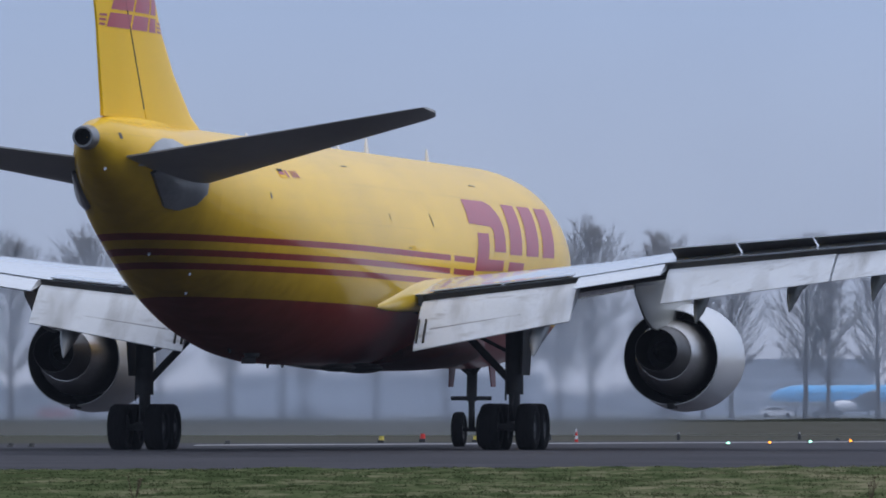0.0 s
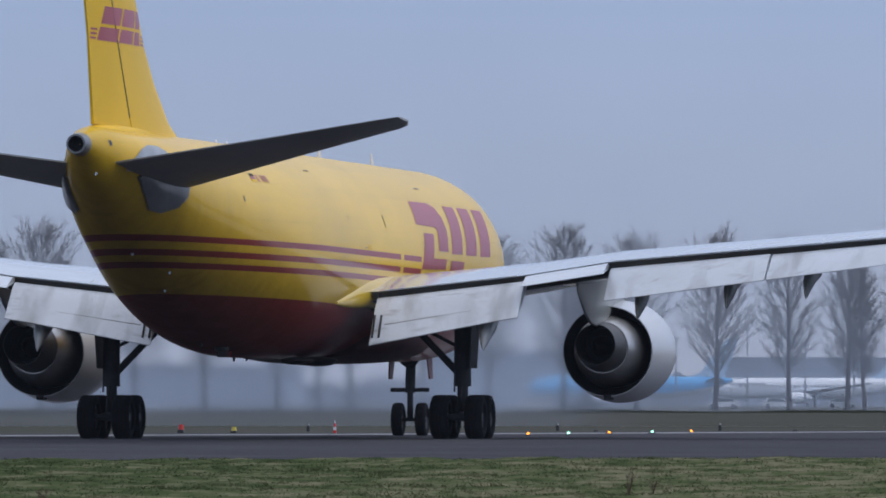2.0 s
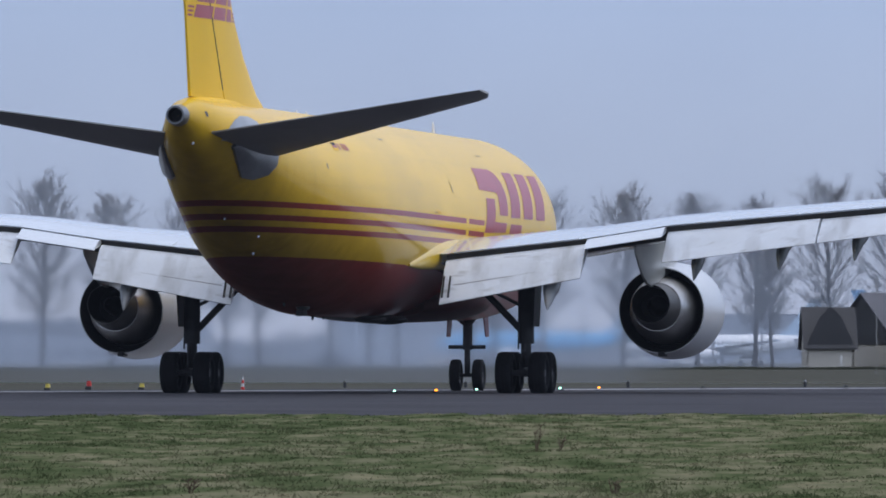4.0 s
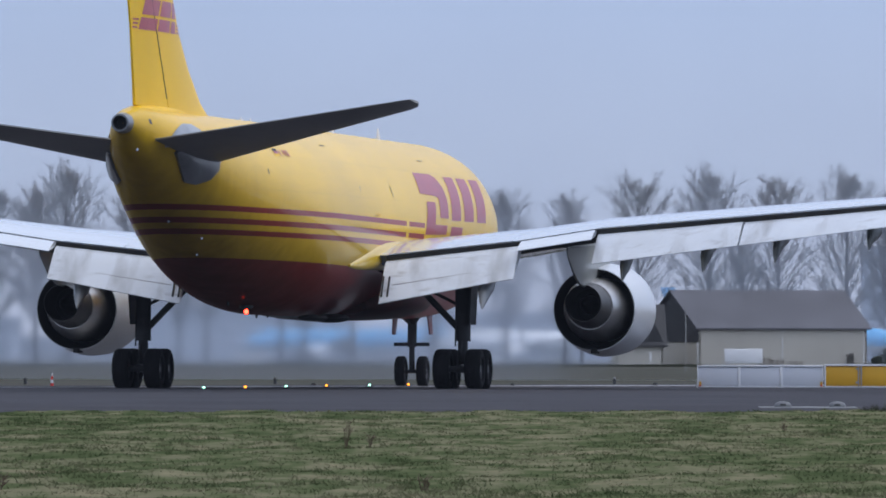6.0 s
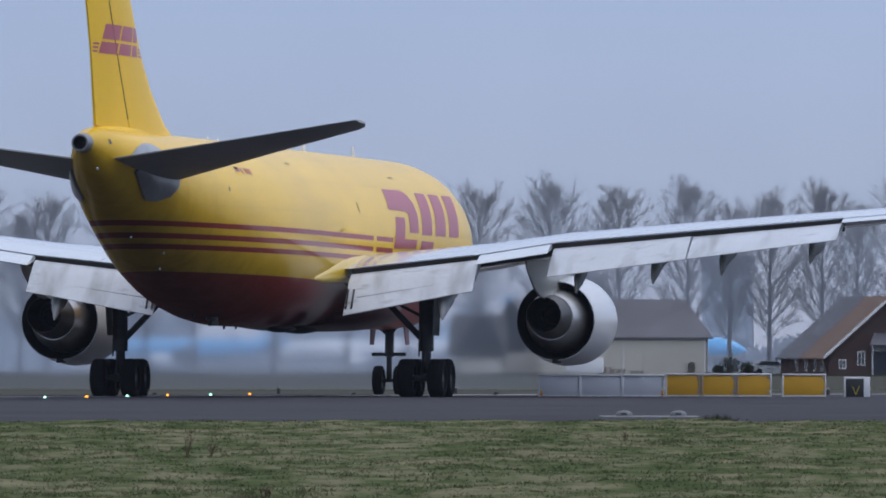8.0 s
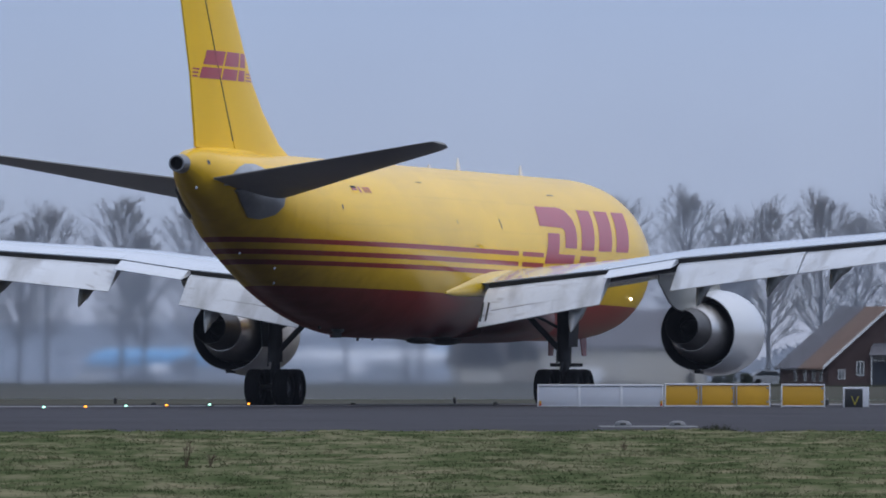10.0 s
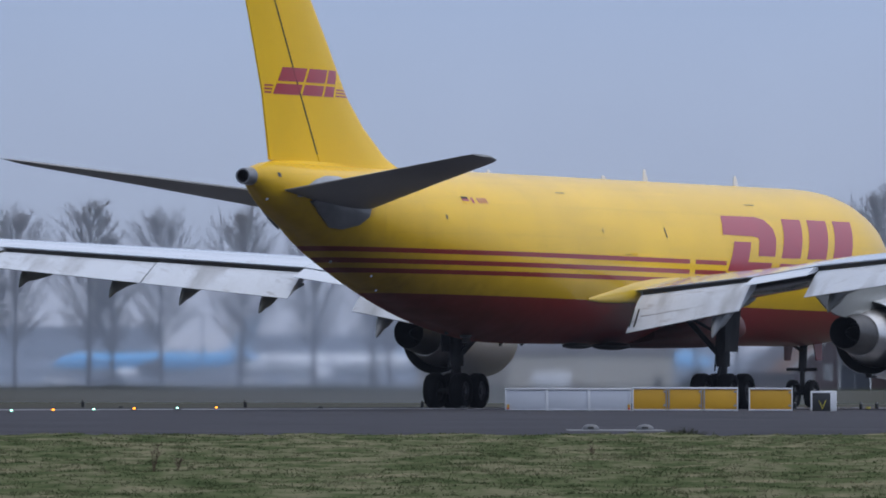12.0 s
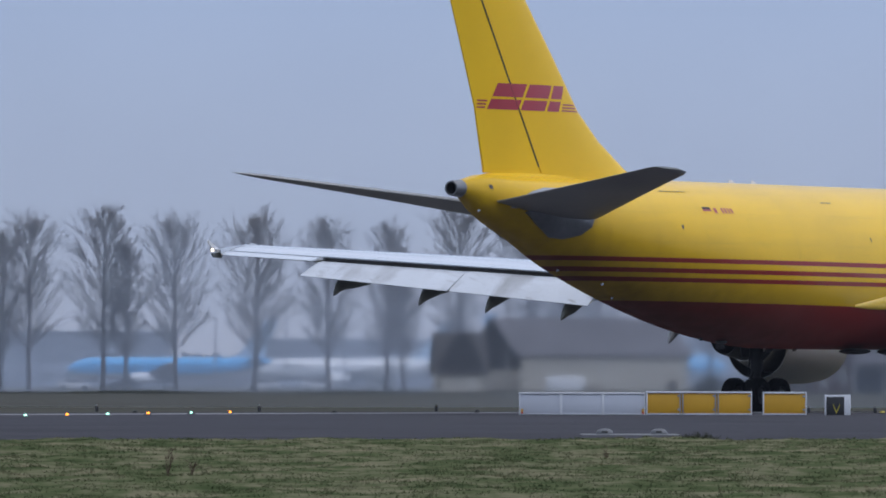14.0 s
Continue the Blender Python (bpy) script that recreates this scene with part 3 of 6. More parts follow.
# ---- tailplane ----
for side in (-1, 1):
    bm = bmesh.new()
    rings = []
    #  y, leading x, leading z, trailing x, trailing z, half thickness
    for y, lx, lz, tx, tz, th in ((0.5, -21.0, 6.40, -26.55, 6.93, 0.24), (1.6, -21.8, 6.52, -26.85, 7.08, 0.23), (4.8, -24.3, 7.18, -27.95, 7.50, 0.15), (7.75, -26.6, 7.76, -29.0, 7.9, 0.08), (8.0, -26.9, 7.82, -29.1, 7.93, 0.06), (8.13, -27.6, 7.9, -29.1, 7.95, 0.03)):
        up, dn = [], []
        for u, k in AIRFOIL:
            x, z = lx + (tx - lx) * u, lz + (tz - lz) * u
            up.append((x, side * y, z + th * k))
            dn.append((x, side * y, z - th * k * 1.05))
        rings.append(up + dn[:0:-1])
    loft(bm, rings)
    part("tailplane", bm, STAB_GREY, aircraft, "dark grey tailplane")
    bm = bmesh.new()   # bare plate on which the tailplane pivots
    rr = []
    for z, x0, x1 in ((6.75, -22.5, -26.0), (7.05, -22.5, -25.6), (7.3, -22.9, -24.9), (7.42, -23.4, -24.2)):
        rr.append([on_skin(x0 + (x1 - x0) * i / 8, z, side, 0.03) for i in range(9)])
    loft(bm, rr, close=False, caps=False)
    part("pivot_plate", bm, APRON, aircraft, "bare metal plate above the tailplane root")
    bm = bmesh.new()   # the root fairing that juts from the side below
    prof = ((-22.3, 6.72), (-22.05, 6.45), (-22.15, 6.18), (-22.6, 5.93), (-23.3, 5.80), (-23.9, 5.86), (-24.7, 6.25), (-25.3, 6.6), (-24.9, 6.82))
    cx, cz = -23.6, 6.4
    loft(bm, [[on_skin(x, z, side, -0.05) for x, z in prof], [on_skin(x + 0.03 * (cx - x), z, side, 0.08) for x, z in prof],
              [on_skin(cx + (x - cx) * 0.88, cz + (z - cz) * 0.82, side, 0.11) for x, z in prof], [on_skin(cx + (x - cx) * 0.5, cz + (z - cz) * 0.5, side, 0.13) for x, z in prof]])
    part("root_fairing", bm, FAIRING_METAL, aircraft, "dark grey root fairing")

# ---- wings ----
def rear_line(y):
    """Top of the fixed wing's rear edge, where the flaps begin."""
    if y < 9.4:
        return interp(y, (2.4, 3.0, 7.0, 9.4), (-2.95, -2.95, -2.9, -3.02)), interp(y, (2.4, 3.0, 7.0, 9.4), (3.98, 4.03, 4.46, 4.822))
    return -2.9 - 0.40 * (y - 9.1), 4.80 + 0.072 * (y - 9.1)


def lead_line(y):
    return 7.9 - 0.602 * y


UPPER = [(0, 0.0), (0.015, 0.10), (0.05, 0.21), (0.12, 0.32), (0.25, 0.43), (0.42, 0.47), (0.6, 0.40), (0.8, 0.22), (1.0, 0.0)]
LOWER = [(0.97, -0.22), (0.8, -0.40), (0.6, -0.52), (0.4, -0.53), (0.2, -0.42), (0.08, -0.26), (0.02, -0.12)]


def wing_ring(y, side):
    rx, rz = rear_line(y)
    lx = lead_line(y)
    k = (lx - rx) / 8.6
    kk = k * interp(y, (2.4, 9, 22), (1.0, 1.12, 1.35))
    tail = [(rx + 0.30 * k, rz - 0.07)]
    full = k * interp(y, (2.4, 9, 15, 22), (1.0, 1.15, 1.35, 1.45))
    pts = [(lx + (rx - lx) * u, rz + 0.05 * k * (1 - u) + full * h) for u, h in UPPER]
    low = [(rx + 0.45 * k, rz - 0.24 * k)] + [(lx + (rx - lx) * u, rz + 0.05 * k * (1 - u) + kk * h) for u, h in LOWER]
    return [(x, side * y, z) for x, z in pts + tail + low]


def flap_ring(y, side, hx, hz, tx, tz, th):
    """Section of a flap from its nose at (hx, hz) to its trailing edge at (tx, tz)."""
    dx, dz = tx - hx, tz - hz
    L = math.hypot(dx, dz)
    nx, nz = -dz / L, dx / L
    if nz < 0:
        nx, nz = -nx, -nz
    up = [(0, 0), (0.03, 0.45), (0.12, 0.85), (0.3, 1.0), (0.6, 0.62), (1.0, 0.06)]
    dn = [(1.0, -0.06), (0.6, -0.3), (0.3, -0.5), (0.1, -0.45), (0.02, -0.25)]
    return [(hx + dx * u + nx * th * h, side * y, hz + dz * u + nz * th * h) for u, h in up + dn]


def flap_edge(y):
    """Trailing edge of the lowered flaps."""
    if y < 8:
        return interp(y, (3.0, 7.0), (-4.43, -4.36)), interp(y, (3.0, 7.0), (2.55, 3.30))
    return -4.40 - 0.412 * (y - 9.25), 3.72 + 0.113 * (y - 9.25)


spoilers = []
for side in (-1, 1):
    bm = bmesh.new()
    loft(bm, [wing_ring(y, side) for y in (2.2, 3.0, 5.0, 7.0, 9.4, 11.5, 14.1, 16.5, 19.0, 21.0, 22.2)])
    wing = part("wing", bm, WING_GREY, aircraft, "pale grey wing")
    bm = bmesh.new()   # cove's shadow along the rear spar, put in as a near-black strip
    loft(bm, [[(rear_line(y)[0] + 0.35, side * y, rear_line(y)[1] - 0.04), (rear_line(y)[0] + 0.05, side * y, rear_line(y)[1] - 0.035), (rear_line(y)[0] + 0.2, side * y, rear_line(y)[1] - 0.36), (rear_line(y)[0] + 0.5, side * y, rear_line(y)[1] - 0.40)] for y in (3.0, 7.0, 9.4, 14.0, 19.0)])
    part("cove_shade", bm, COVE, wing, "near-black strip behind the rear spar, cove shade in its colour")
    # flaps: inner one, and two outer panels
    for y0, y1, th in ((3.02, 7.08, 0.22), (9.45, 14.06, 0.17), (14.12, 19.0, 0.14)):
        bm = bmesh.new()
        rings = []
        for i in range(7):
            y = y0 + (y1 - y0) * i / 6
            rx, rz = rear_line(y)
            tx, tz = flap_edge(y)
            rings.append(flap_ring(y, side, rx + 0.15, rz - 0.22, tx, tz, th))
        loft(bm, rings)
        part("flap", bm, FLAP_WHITE, wing, "off-white flap lowered, with grimy streaks")
        if y0 < 4:   # seam along the inner flap and a slotted end plate
            bm = bmesh.new()
            for u in (0.30, 0.60):
                q = []
                for y in (y0 + 0.35, y1 - 0.03):
                    rx, rz = rear_line(y)
                    tx, tz = flap_edge(y)
                    q.append(Vector((rx + 0.12 + (tx - rx - 0.12) * u - 0.17, side * y, rz - 0.33 + (tz - rz + 0.33) * u + 0.05)))
                tube(bm, q[0], q[1], 0.012, n=6)
            part("seam", bm, DARK_METAL, wing)
            bm = bmesh.new()
            for dy in (0.06, 0.24):
                tx, tz = flap_edge(3.0)
                tube(bm, (tx + 0.14, side * (3.02 + dy), tz + 0.22), (tx + 0.6, side * (3.02 + dy), tz + 0.82), 0.03, n=6)
            part("flap_slot", bm, SOOT, wing)
    # inner aileron between the flaps
    bm = bmesh.new()
    rings = []
    for y in (7.12, 8.2, 9.38):
        rx, rz = rear_line(y)
        rings.append(flap_ring(y, side, rx + 0.1, rz - 0.10, rx - 1.1, rz - 0.34, 0.12))
    loft(bm, rings)
    part("aileron", bm, WING_GREY, wing, "pale grey inner aileron")
    # plain trailing edge outboard of the flaps
    bm = bmesh.new()
    rings = []
    for y in (19.05, 20.5, 22.2):
        rx, rz = rear_line(y)
        rings.append(flap_ring(y, side, rx + 0.08, rz - 0.07, rx - 0.75 + 0.2 * (y - 19) / 3, rz - 0.16, 0.07))
    loft(bm, rings)
    part("trailing_edge", bm, WING_GREY, wing)
    # wing tip with fence and lamp
    rx, rz = rear_line(22.2)
    lx = lead_line(22.2)
    bm = bmesh.new()
    loft(bm, [[(lx - 0.2, side * 22.2, rz + 0.12), (lx - 1.2, side * 22.2, rz + 0.28), (rx - 0.55, side * 22.2, rz + 0.02), (rx - 0.5, side * 22.2, rz - 0.12), (lx - 1.2, side * 22.2, rz - 0.2)],
              [(lx - 0.9, side * 22.42, rz + 0.12), (lx - 1.5, side * 22.42, rz + 0.18), (rx - 0.6, side * 22.42, rz + 0.03), (rx - 0.55, side * 22.42, rz - 0.05), (lx - 1.5, side * 22.42, rz - 0.06)]])
    tip = part("wing_tip", bm, WING_GREY, wing)
    bm = bmesh.new()
    loft(bm, [[(rx - 0.15, side * 22.40, rz - 0.05), (rx - 1.0, side * 22.40, rz + 0.35), (rx - 1.1, side * 22.40, rz + 0.33), (rx - 0.6, side * 22.40, rz - 0.05)],
              [(rx - 0.15, side * 22.43, rz - 0.05), (rx - 1.0, side * 22.43, rz + 0.35), (rx - 1.1, side * 22.43, rz + 0.33), (rx - 0.6, side * 22.43, rz - 0.05)]])
    part("tip_fence", bm, WHITE, wing)
    bm = bmesh.new()
    loft(bm, [[(rx - 0.1, side * 22.36, rz - 0.06), (rx - 0.1, side * 22.46, rz - 0.06), (rx - 0.8, side * 22.46, rz - 0.1), (rx - 0.8, side * 22.36, rz - 0.1)],
              [(rx - 0.2, side * 22.38, rz - 0.28), (rx - 0.2, side * 22.44, rz - 0.28), (rx - 0.7, side * 22.44, rz - 0.26), (rx - 0.7, side * 22.38, rz - 0.26)]])
    part("tip_fence", bm, FAIRING_GREY, wing)
    bm = bmesh.new()
    bmesh.ops.create_uvsphere(bm, u_segments=10, v_segments=6, radius=0.045, matrix=Matrix.Translation((rx - 0.72, side * 22.44, rz + 0.0)))
    part("tip_lamp", bm, glow("tip_lamp_glass", (1.0, 0.82, 0.6), 6.0), wing, "lit white wing-tip lamp")
    # flap track fairings: canoes that hang below the flaps
    for y, drop, w in ((6.15, 0.72, 0.24), (10.4, 0.60, 0.16), (12.95, 0.62, 0.16), (15.2, 0.62, 0.15), (18.1, 0.6, 0.14)):
        tx, tz = flap_edge(y)
        tx += 0.15 + 0.037 * (y - 9.25) if y > 9 else 0.0
        rx, rz = rear_line(y)
        bm = bmesh.new()
        rings = []
        pth = [(rx + 2.4, rz - 0.62, 0.05, 0.04), (rx + 1.4, rz - 0.72, 0.8, 0.17), (rx + 0.3, rz - 0.78, 1.0, 0.28), (tx + 0.75, tz - 0.05, 1.0, 0.33), (tx + 0.42, tz - 0.17, 0.85, 0.29), (tx + 0.15, tz - drop * 0.62, 0.5, 0.20), (tx - 0.02, tz - drop * 0.9, 0.2, 0.08), (tx - 0.06, tz - drop, 0.05, 0.02)]
        for x, z, kw, kh in pth:
            rings.append([(x, side * y + w * kw * math.cos(a), z + kh * math.sin(a)) for a in (2 * math.pi * i / 12 for i in range(12))])
        loft(bm, rings)
        part("flap_track_fairing", bm, FAIRING_LIT if y < 9 else FAIRING_GREY, wing, "grey flap track fairing")
    # spoilers: panels hinged on the upper skin just ahead of the flaps
    for y0, y1, lift in ((3.2, 5.0, 3), (5.05, 6.85, 3), (9.5, 11.3, 25), (11.35, 13.4, 25), (13.45, 15.5, 25), (15.55, 17.4, 25), (17.45, 19.0, 25)):
        bm = bmesh.new()
        q = []
        hx = []
        for y in (y0, y1):
            rx, rz = rear_line(y)
            c = interp(y, (3, 9, 19), (0.95, 0.85, 0.6))
            hx.append(Vector((rx + c, side * y, rz + 0.105 * c + 0.05)))
            q.append(Vector((rx - 0.03, side * y, rz + 0.018)))
        org = (hx[0] + hx[1]) / 2
        axis = (hx[1] - hx[0]).normalized()
        slab(bm, [p - org for p in (hx[0], hx[1], q[1], q[0])], 0.03)
        sp = part("spoiler", bm, WING_GREY, wing, "pale grey spoiler panel")
        sp.data.materials.append(COVE)   # dark underside
        for f in sp.data.polygons:
            if f.normal.z < -0.3:
                f.material_index = 1
        sp.matrix_basis = Matrix.Translation(org)
        spoilers.append((sp, org, axis * (1 if axis.y > 0 else -1), lift))

# ---- engines ----
for side in (-1, 1):
    ey, ez = side * 8.12, 2.44
    eng = empty("engine")
    eng.parent = aircraft
    eng["label"] = "white turbofan engine with bare metal exhaust"
    bm = bmesh.new()
    lathe_x(bm, [(9.35, 1.12), (9.55, 1.17), (9.5, 1.25), (9.2, 1.34), (8.4, 1.43), (7.4, 1.45), (6.4, 1.39), (5.6, 1.31), (5.05, 1.27), (5.05, 1.245)], ey, ez, 56)
    part("fan_cowl", bm, NACELLE, eng, "white fan cowl")
    bm = bmesh.new()
    lathe_x(bm, [(5.05, 1.245), (5.3, 1.235), (6.2, 1.22), (7.2, 1.18), (7.2, 0.7)], ey, ez, 56)
    lathe_x(bm, [(9.35, 1.12), (8.6, 1.1), (8.2, 1.1), (8.2, 0.02)], ey, ez, 40)
    part("fan_duct", bm, SOOT, eng, "dark fan duct")
    bm = bmesh.new()
    lathe_x(bm, [(6.9, 0.98, 0.0), (6.0, 1.01, 0.0), (5.5, 1.0, 0.01), (5.1, 0.96, 0.03), (4.7, 0.875, 0.06), (4.4, 0.80, 0.08), (4.1, 0.72, 0.10), (4.1, 0.69, 0.10)], ey, ez, 48)
    part("core_cowl", bm, HOT_METAL, eng, "bare metal core cowl")
    bm = bmesh.new()
    lathe_x(bm, [(4.2, 0.70, 0.10), (3.8, 0.685, 0.13), (3.2, 0.625, 0.16), (2.75, 0.562, 0.18), (2.75, 0.545, 0.18)], ey, ez, 48)
    part("core_nozzle", bm, BURNT_METAL, eng, "heat-stained metal nozzle")
    bm = bmesh.new()
    lathe_x(bm, [(2.76, 0.545, 0.18), (3.4, 0.53, 0.16), (4.3, 0.5, 0.14), (4.3, 0.02, 0.14)], ey, ez, 40)
    part("core_bore", bm, SOOT, eng, "black exhaust bore")
    bm = bmesh.new()
    lathe_x(bm, [(4.3, 0.3, 0.14), (3.6, 0.24, 0.16), (3.0, 0.1, 0.18), (2.85, 0.01, 0.18)], ey, ez, 24)
    part("exhaust_plug", bm, DARK_METAL, eng)
    bm = bmesh.new()
    box(bm, (4.98, ey - 0.10, ez - 1.36), (5.6, ey + 0.10, ez - 1.2), 0.03)
    part("drain_mast", bm, SOOT, eng)
    bm = bmesh.new()   # pylon: from the wing's underside to the engine
    rings = []
    for x, w, lo, hi in ((8.2, 0.04, 3.75, 3.95), (7.0, 0.18, 3.6, 4.25), (4.5, 0.22, 3.3, 4.5), (2.9, 0.22, 3.12, 4.45), (1.9, 0.21, 3.2, 4.4), (1.0, 0.18, 3.42, 4.4), (0.2, 0.13, 3.75, 4.4), (-0.5, 0.05, 4.05, 4.35)):
        # a wedge in section: broad under the wing, narrow at its foot
        rings.append([(x, ey + s * w * k, lo + (hi - lo) * u) for s, k, u in ((1, 0.18, 0.0), (1, 0.36, 0.1), (1, 0.52, 0.35), (1, 0.75, 0.7), (1, 1.1, 1.0), (-1, 1.1, 1.0), (-1, 0.75, 0.7), (-1, 0.52, 0.35), (-1, 0.36, 0.1), (-1, 0.18, 0.0))])
    loft(bm, rings)
    part("pylon", bm, PYLON, aircraft, "grey engine pylon")
    # landing lamp at the wing root
    bm = bmesh.new()
    bmesh.ops.create_uvsphere(bm, u_segments=10, v_segments=6, radius=0.045, matrix=Matrix.Translation(on_skin(18.9, 3.69, side, 0.02)))
    part("root_lamp", bm, glow("root_lamp_glass", (1.0, 0.8, 0.5), 9.0), aircraft, "lit lamp by the wing root")

# ---- landing gear ----
wheels = []


def wheel_meshes(r, w):
    bm = bmesh.new()
    prof = [(-0.34 * w, 0.52 * r), (-0.46 * w, 0.62 * r), (-0.5 * w, 0.80 * r), (-0.43 * w, 0.93 * r), (-0.30 * w, 0.99 * r), (-0.14 * w, r), (-0.12 * w, 0.985 * r), (-0.09 * w, 0.985 * r), (-0.07 * w, r),
            (0.07 * w, r), (0.09 * w, 0.985 * r), (0.12 * w, 0.985 * r), (0.14 * w, r), (0.30 * w, 0.99 * r), (0.43 * w, 0.93 * r), (0.5 * w, 0.80 * r), (0.46 * w, 0.62 * r), (0.34 * w, 0.52 * r)]
    n = 40
    loft(bm, [[(rad * math.cos(2 * math.pi * i / n), a, rad * math.sin(2 * math.pi * i / n)) for i in range(n)] for a, rad in prof], caps=False)
    tyre = bm
    bm = bmesh.new()
    prof = [(-0.36 * w, 0.02), (-0.38 * w, 0.18 * r), (-0.28 * w, 0.22 * r), (-0.22 * w, 0.42 * r), (-0.36 * w, 0.53 * r), (0.36 * w, 0.53 * r), (0.22 * w, 0.42 * r), (0.28 * w, 0.22 * r), (0.38 * w, 0.18 * r), (0.36 * w, 0.02)]
    loft(bm, [[(rad * math.cos(2 * math.pi * i / 20), a, rad * math.sin(2 * math.pi * i / 20)) for i in range(20)] for a, rad in prof])
    return tyre, bm


def add_wheel(gear, x, y, r, w):
    t, h = wheel_meshes(r, w)
    tyre = part("wheel", t, RUBBER, gear, "black aircraft tyre")
    # hub joined with its tyre so that both turn as one wheel
    me = bpy.data.meshes.new("hub")
    bmesh.ops.recalc_face_normals(h, faces=h.faces)
    h.to_mesh(me)
    h.free()
    tyre.data.materials.append(HUB)
    j = bmesh.new()
    j.from_mesh(tyre.data)
    n0 = len(j.faces)
    j.from_mesh(me)
    j.faces.ensure_lookup_table()
    for f in j.faces[n0:]:
        f.material_index = 1
    j.to_mesh(tyre.data)
    j.free()
    tyre.matrix_basis = Matrix.Translation((x, y, r))
    wheels.append((tyre, x, y, r))


for side in (-1, 1):
    gy = side * 4.92
    gear = empty("main_gear")
    gear.parent = aircraft
    gear.matrix_basis = Matrix.Translation((-0.45, 0, 0))
    gear["label"] = "black main landing gear with a four-wheel bogie"
    bm = bmesh.new()
    tube(bm, (0.05, gy, 0.75), (0.05, gy, 1.75), 0.15, n=16)
    tube(bm, (0.05, gy, 1.45), (0.05, gy, 4.2), 0.235, n=16)
    part("strut", bm, STEEL, gear)
    bm = bmesh.new()
    tube(bm, (-0.75, gy, 0.62), (0.75, gy, 0.62), 0.13, n=12)
    part("bogie_beam", bm, STEEL, gear)
    for x in (-0.7, 0.7):
        bm = bmesh.new()
        tube(bm, (x, gy - 0.62, 0.61), (x, gy + 0.62, 0.61), 0.085, n=10)
        part("axle", bm, STEEL, gear)
        for dy in (-0.48, 0.48):
            add_wheel(gear, x, gy + dy, 0.61, 0.50)
    bm = bmesh.new()
    tube(bm, (0.05, gy - side * 0.1, 1.80), (0.1, side * 3.25, 3.42), 0.1, n=10)
    part("side_brace", bm, STEEL, gear)
    bm = bmesh.new()
    tube(bm, (0.05, gy - side * 0.05, 2.5), (0.1, side * 3.5, 3.2), 0.05, n=8)
    tube(bm, (-0.2, gy, 1.45), (-0.42, gy, 1.15), 0.05, n=8)
    tube(bm, (-0.42, gy, 1.15), (-0.18, gy, 0.82), 0.05, n=8)
    tube(bm, (-0.25, gy + 0.18, 1.3), (0.0, gy + 0.2, 2.6), 0.025, n=6)
    part("torque_link", bm, STEEL, gear)
    bm = bmesh.new()   # door fixed to the leg's outer side
    slab(bm, [(-0.55, gy + side * 0.26, 1.95), (0.65, gy + side * 0.26, 1.95), (0.75, gy + side * 0.36, 3.9), (-0.65, gy + side * 0.36, 3.9)], 0.04)
    part("leg_door", bm, STEEL, gear, "dark leg door")

gear = empty("nose_gear")
gear.parent = aircraft
gear.matrix_basis = Matrix.Translation((0.9, 0, 0))
gear["label"] = "dark nose landing gear with two wheels"
bm = bmesh.new()
tube(bm, (18.6, 0, 0.5), (18.6, 0, 1.4), 0.09, n=12)
tube(bm, (18.6, 0, 1.3), (18.75, 0, 2.6), 0.15, n=12)
part("strut", bm, STEEL, gear)
bm = bmesh.new()
tube(bm, (18.6, -0.5, 0.5), (18.6, 0.5, 0.5), 0.06, n=10)
part("axle", bm, STEEL, gear)
bm = bmesh.new()
tube(bm, (18.55, -0.58, 1.38), (18.55, 0.58, 1.38), 0.06, n=8)
part("steering_bar", bm, STEEL, gear)
for s in (-1, 1):
    add_wheel(gear, 18.6, s * 0.36, 0.5, 0.33)
    bm = bmesh.new()
    slab(bm, [(18.4, s * 0.63, 1.70), (18.95, s * 0.63, 1.70), (19.15, s * 0.57, 2.5), (18.2, s * 0.57, 2.5)], 0.04)
    part("nose_door", bm, DOOR_RED, gear, "red nose gear door")
    bm = bmesh.new()
    tube(bm, (18.6, s * 0.05, 2.05), (18.2, s * 0.4, 2.4), 0.06, n=8)
    part("drag_brace", bm, STEEL, gear)


# ---- ground ----
GRASS = material("meadow", (0.048, 0.052, 0.036), rough=0.95, scale=0.12, second=(0.070, 0.064, 0.052), bump=0.5, bump_scale=8, spec=0.05)
ASPHALT = material("asphalt", (0.043, 0.042, 0.049), rough=0.9, vary=0.25, scale=0.6, bump=0.3, bump_scale=60, spec=0.12)
LINE = material("pale_strip", (0.27, 0.265, 0.27), rough=0.8, vary=0.3, scale=0.4)


def sheet(name, pts, z, mat, kind="structure", label="", category=""):
    bm = bmesh.new()
    bm.faces.new([bm.verts.new((x, y, z)) for x, y in pts])
    return tagged(part(name, bm, mat, smooth=False), label, category, kind=kind)


sheet("ground", [(-3500, -800), (3500, -800), (3500, 4800), (-3500, 4800)], 0.0, GRASS, label="flat airfield meadow of short green and straw grass", category="ground")
sheet("taxiway", [(-600, 138), (-14, 155), (0, 160), (40, 167), (600, 290), (600, 460), (60, 345), (0, 318), (-14, 298), (-30, 282), (-120, 250), (-600, 200)], 0.02, ASPHALT, label="dark grey asphalt taxiway with a pale edge line", category="taxiway")
bm = bmesh.new()
edge = [(-27, 261), (-24, 265), (-14, 277), (0, 297), (4, 302), (12, 309), (60, 325)]
loft(bm, [[(x, y, 0.028), (x - 0.6, y + 7.0, 0.028)] for x, y in edge], close=False, caps=False)
tagged(part("shoulder", bm, LINE, smooth=False), "pale strip along the asphalt edge", "shoulder", kind="structure")


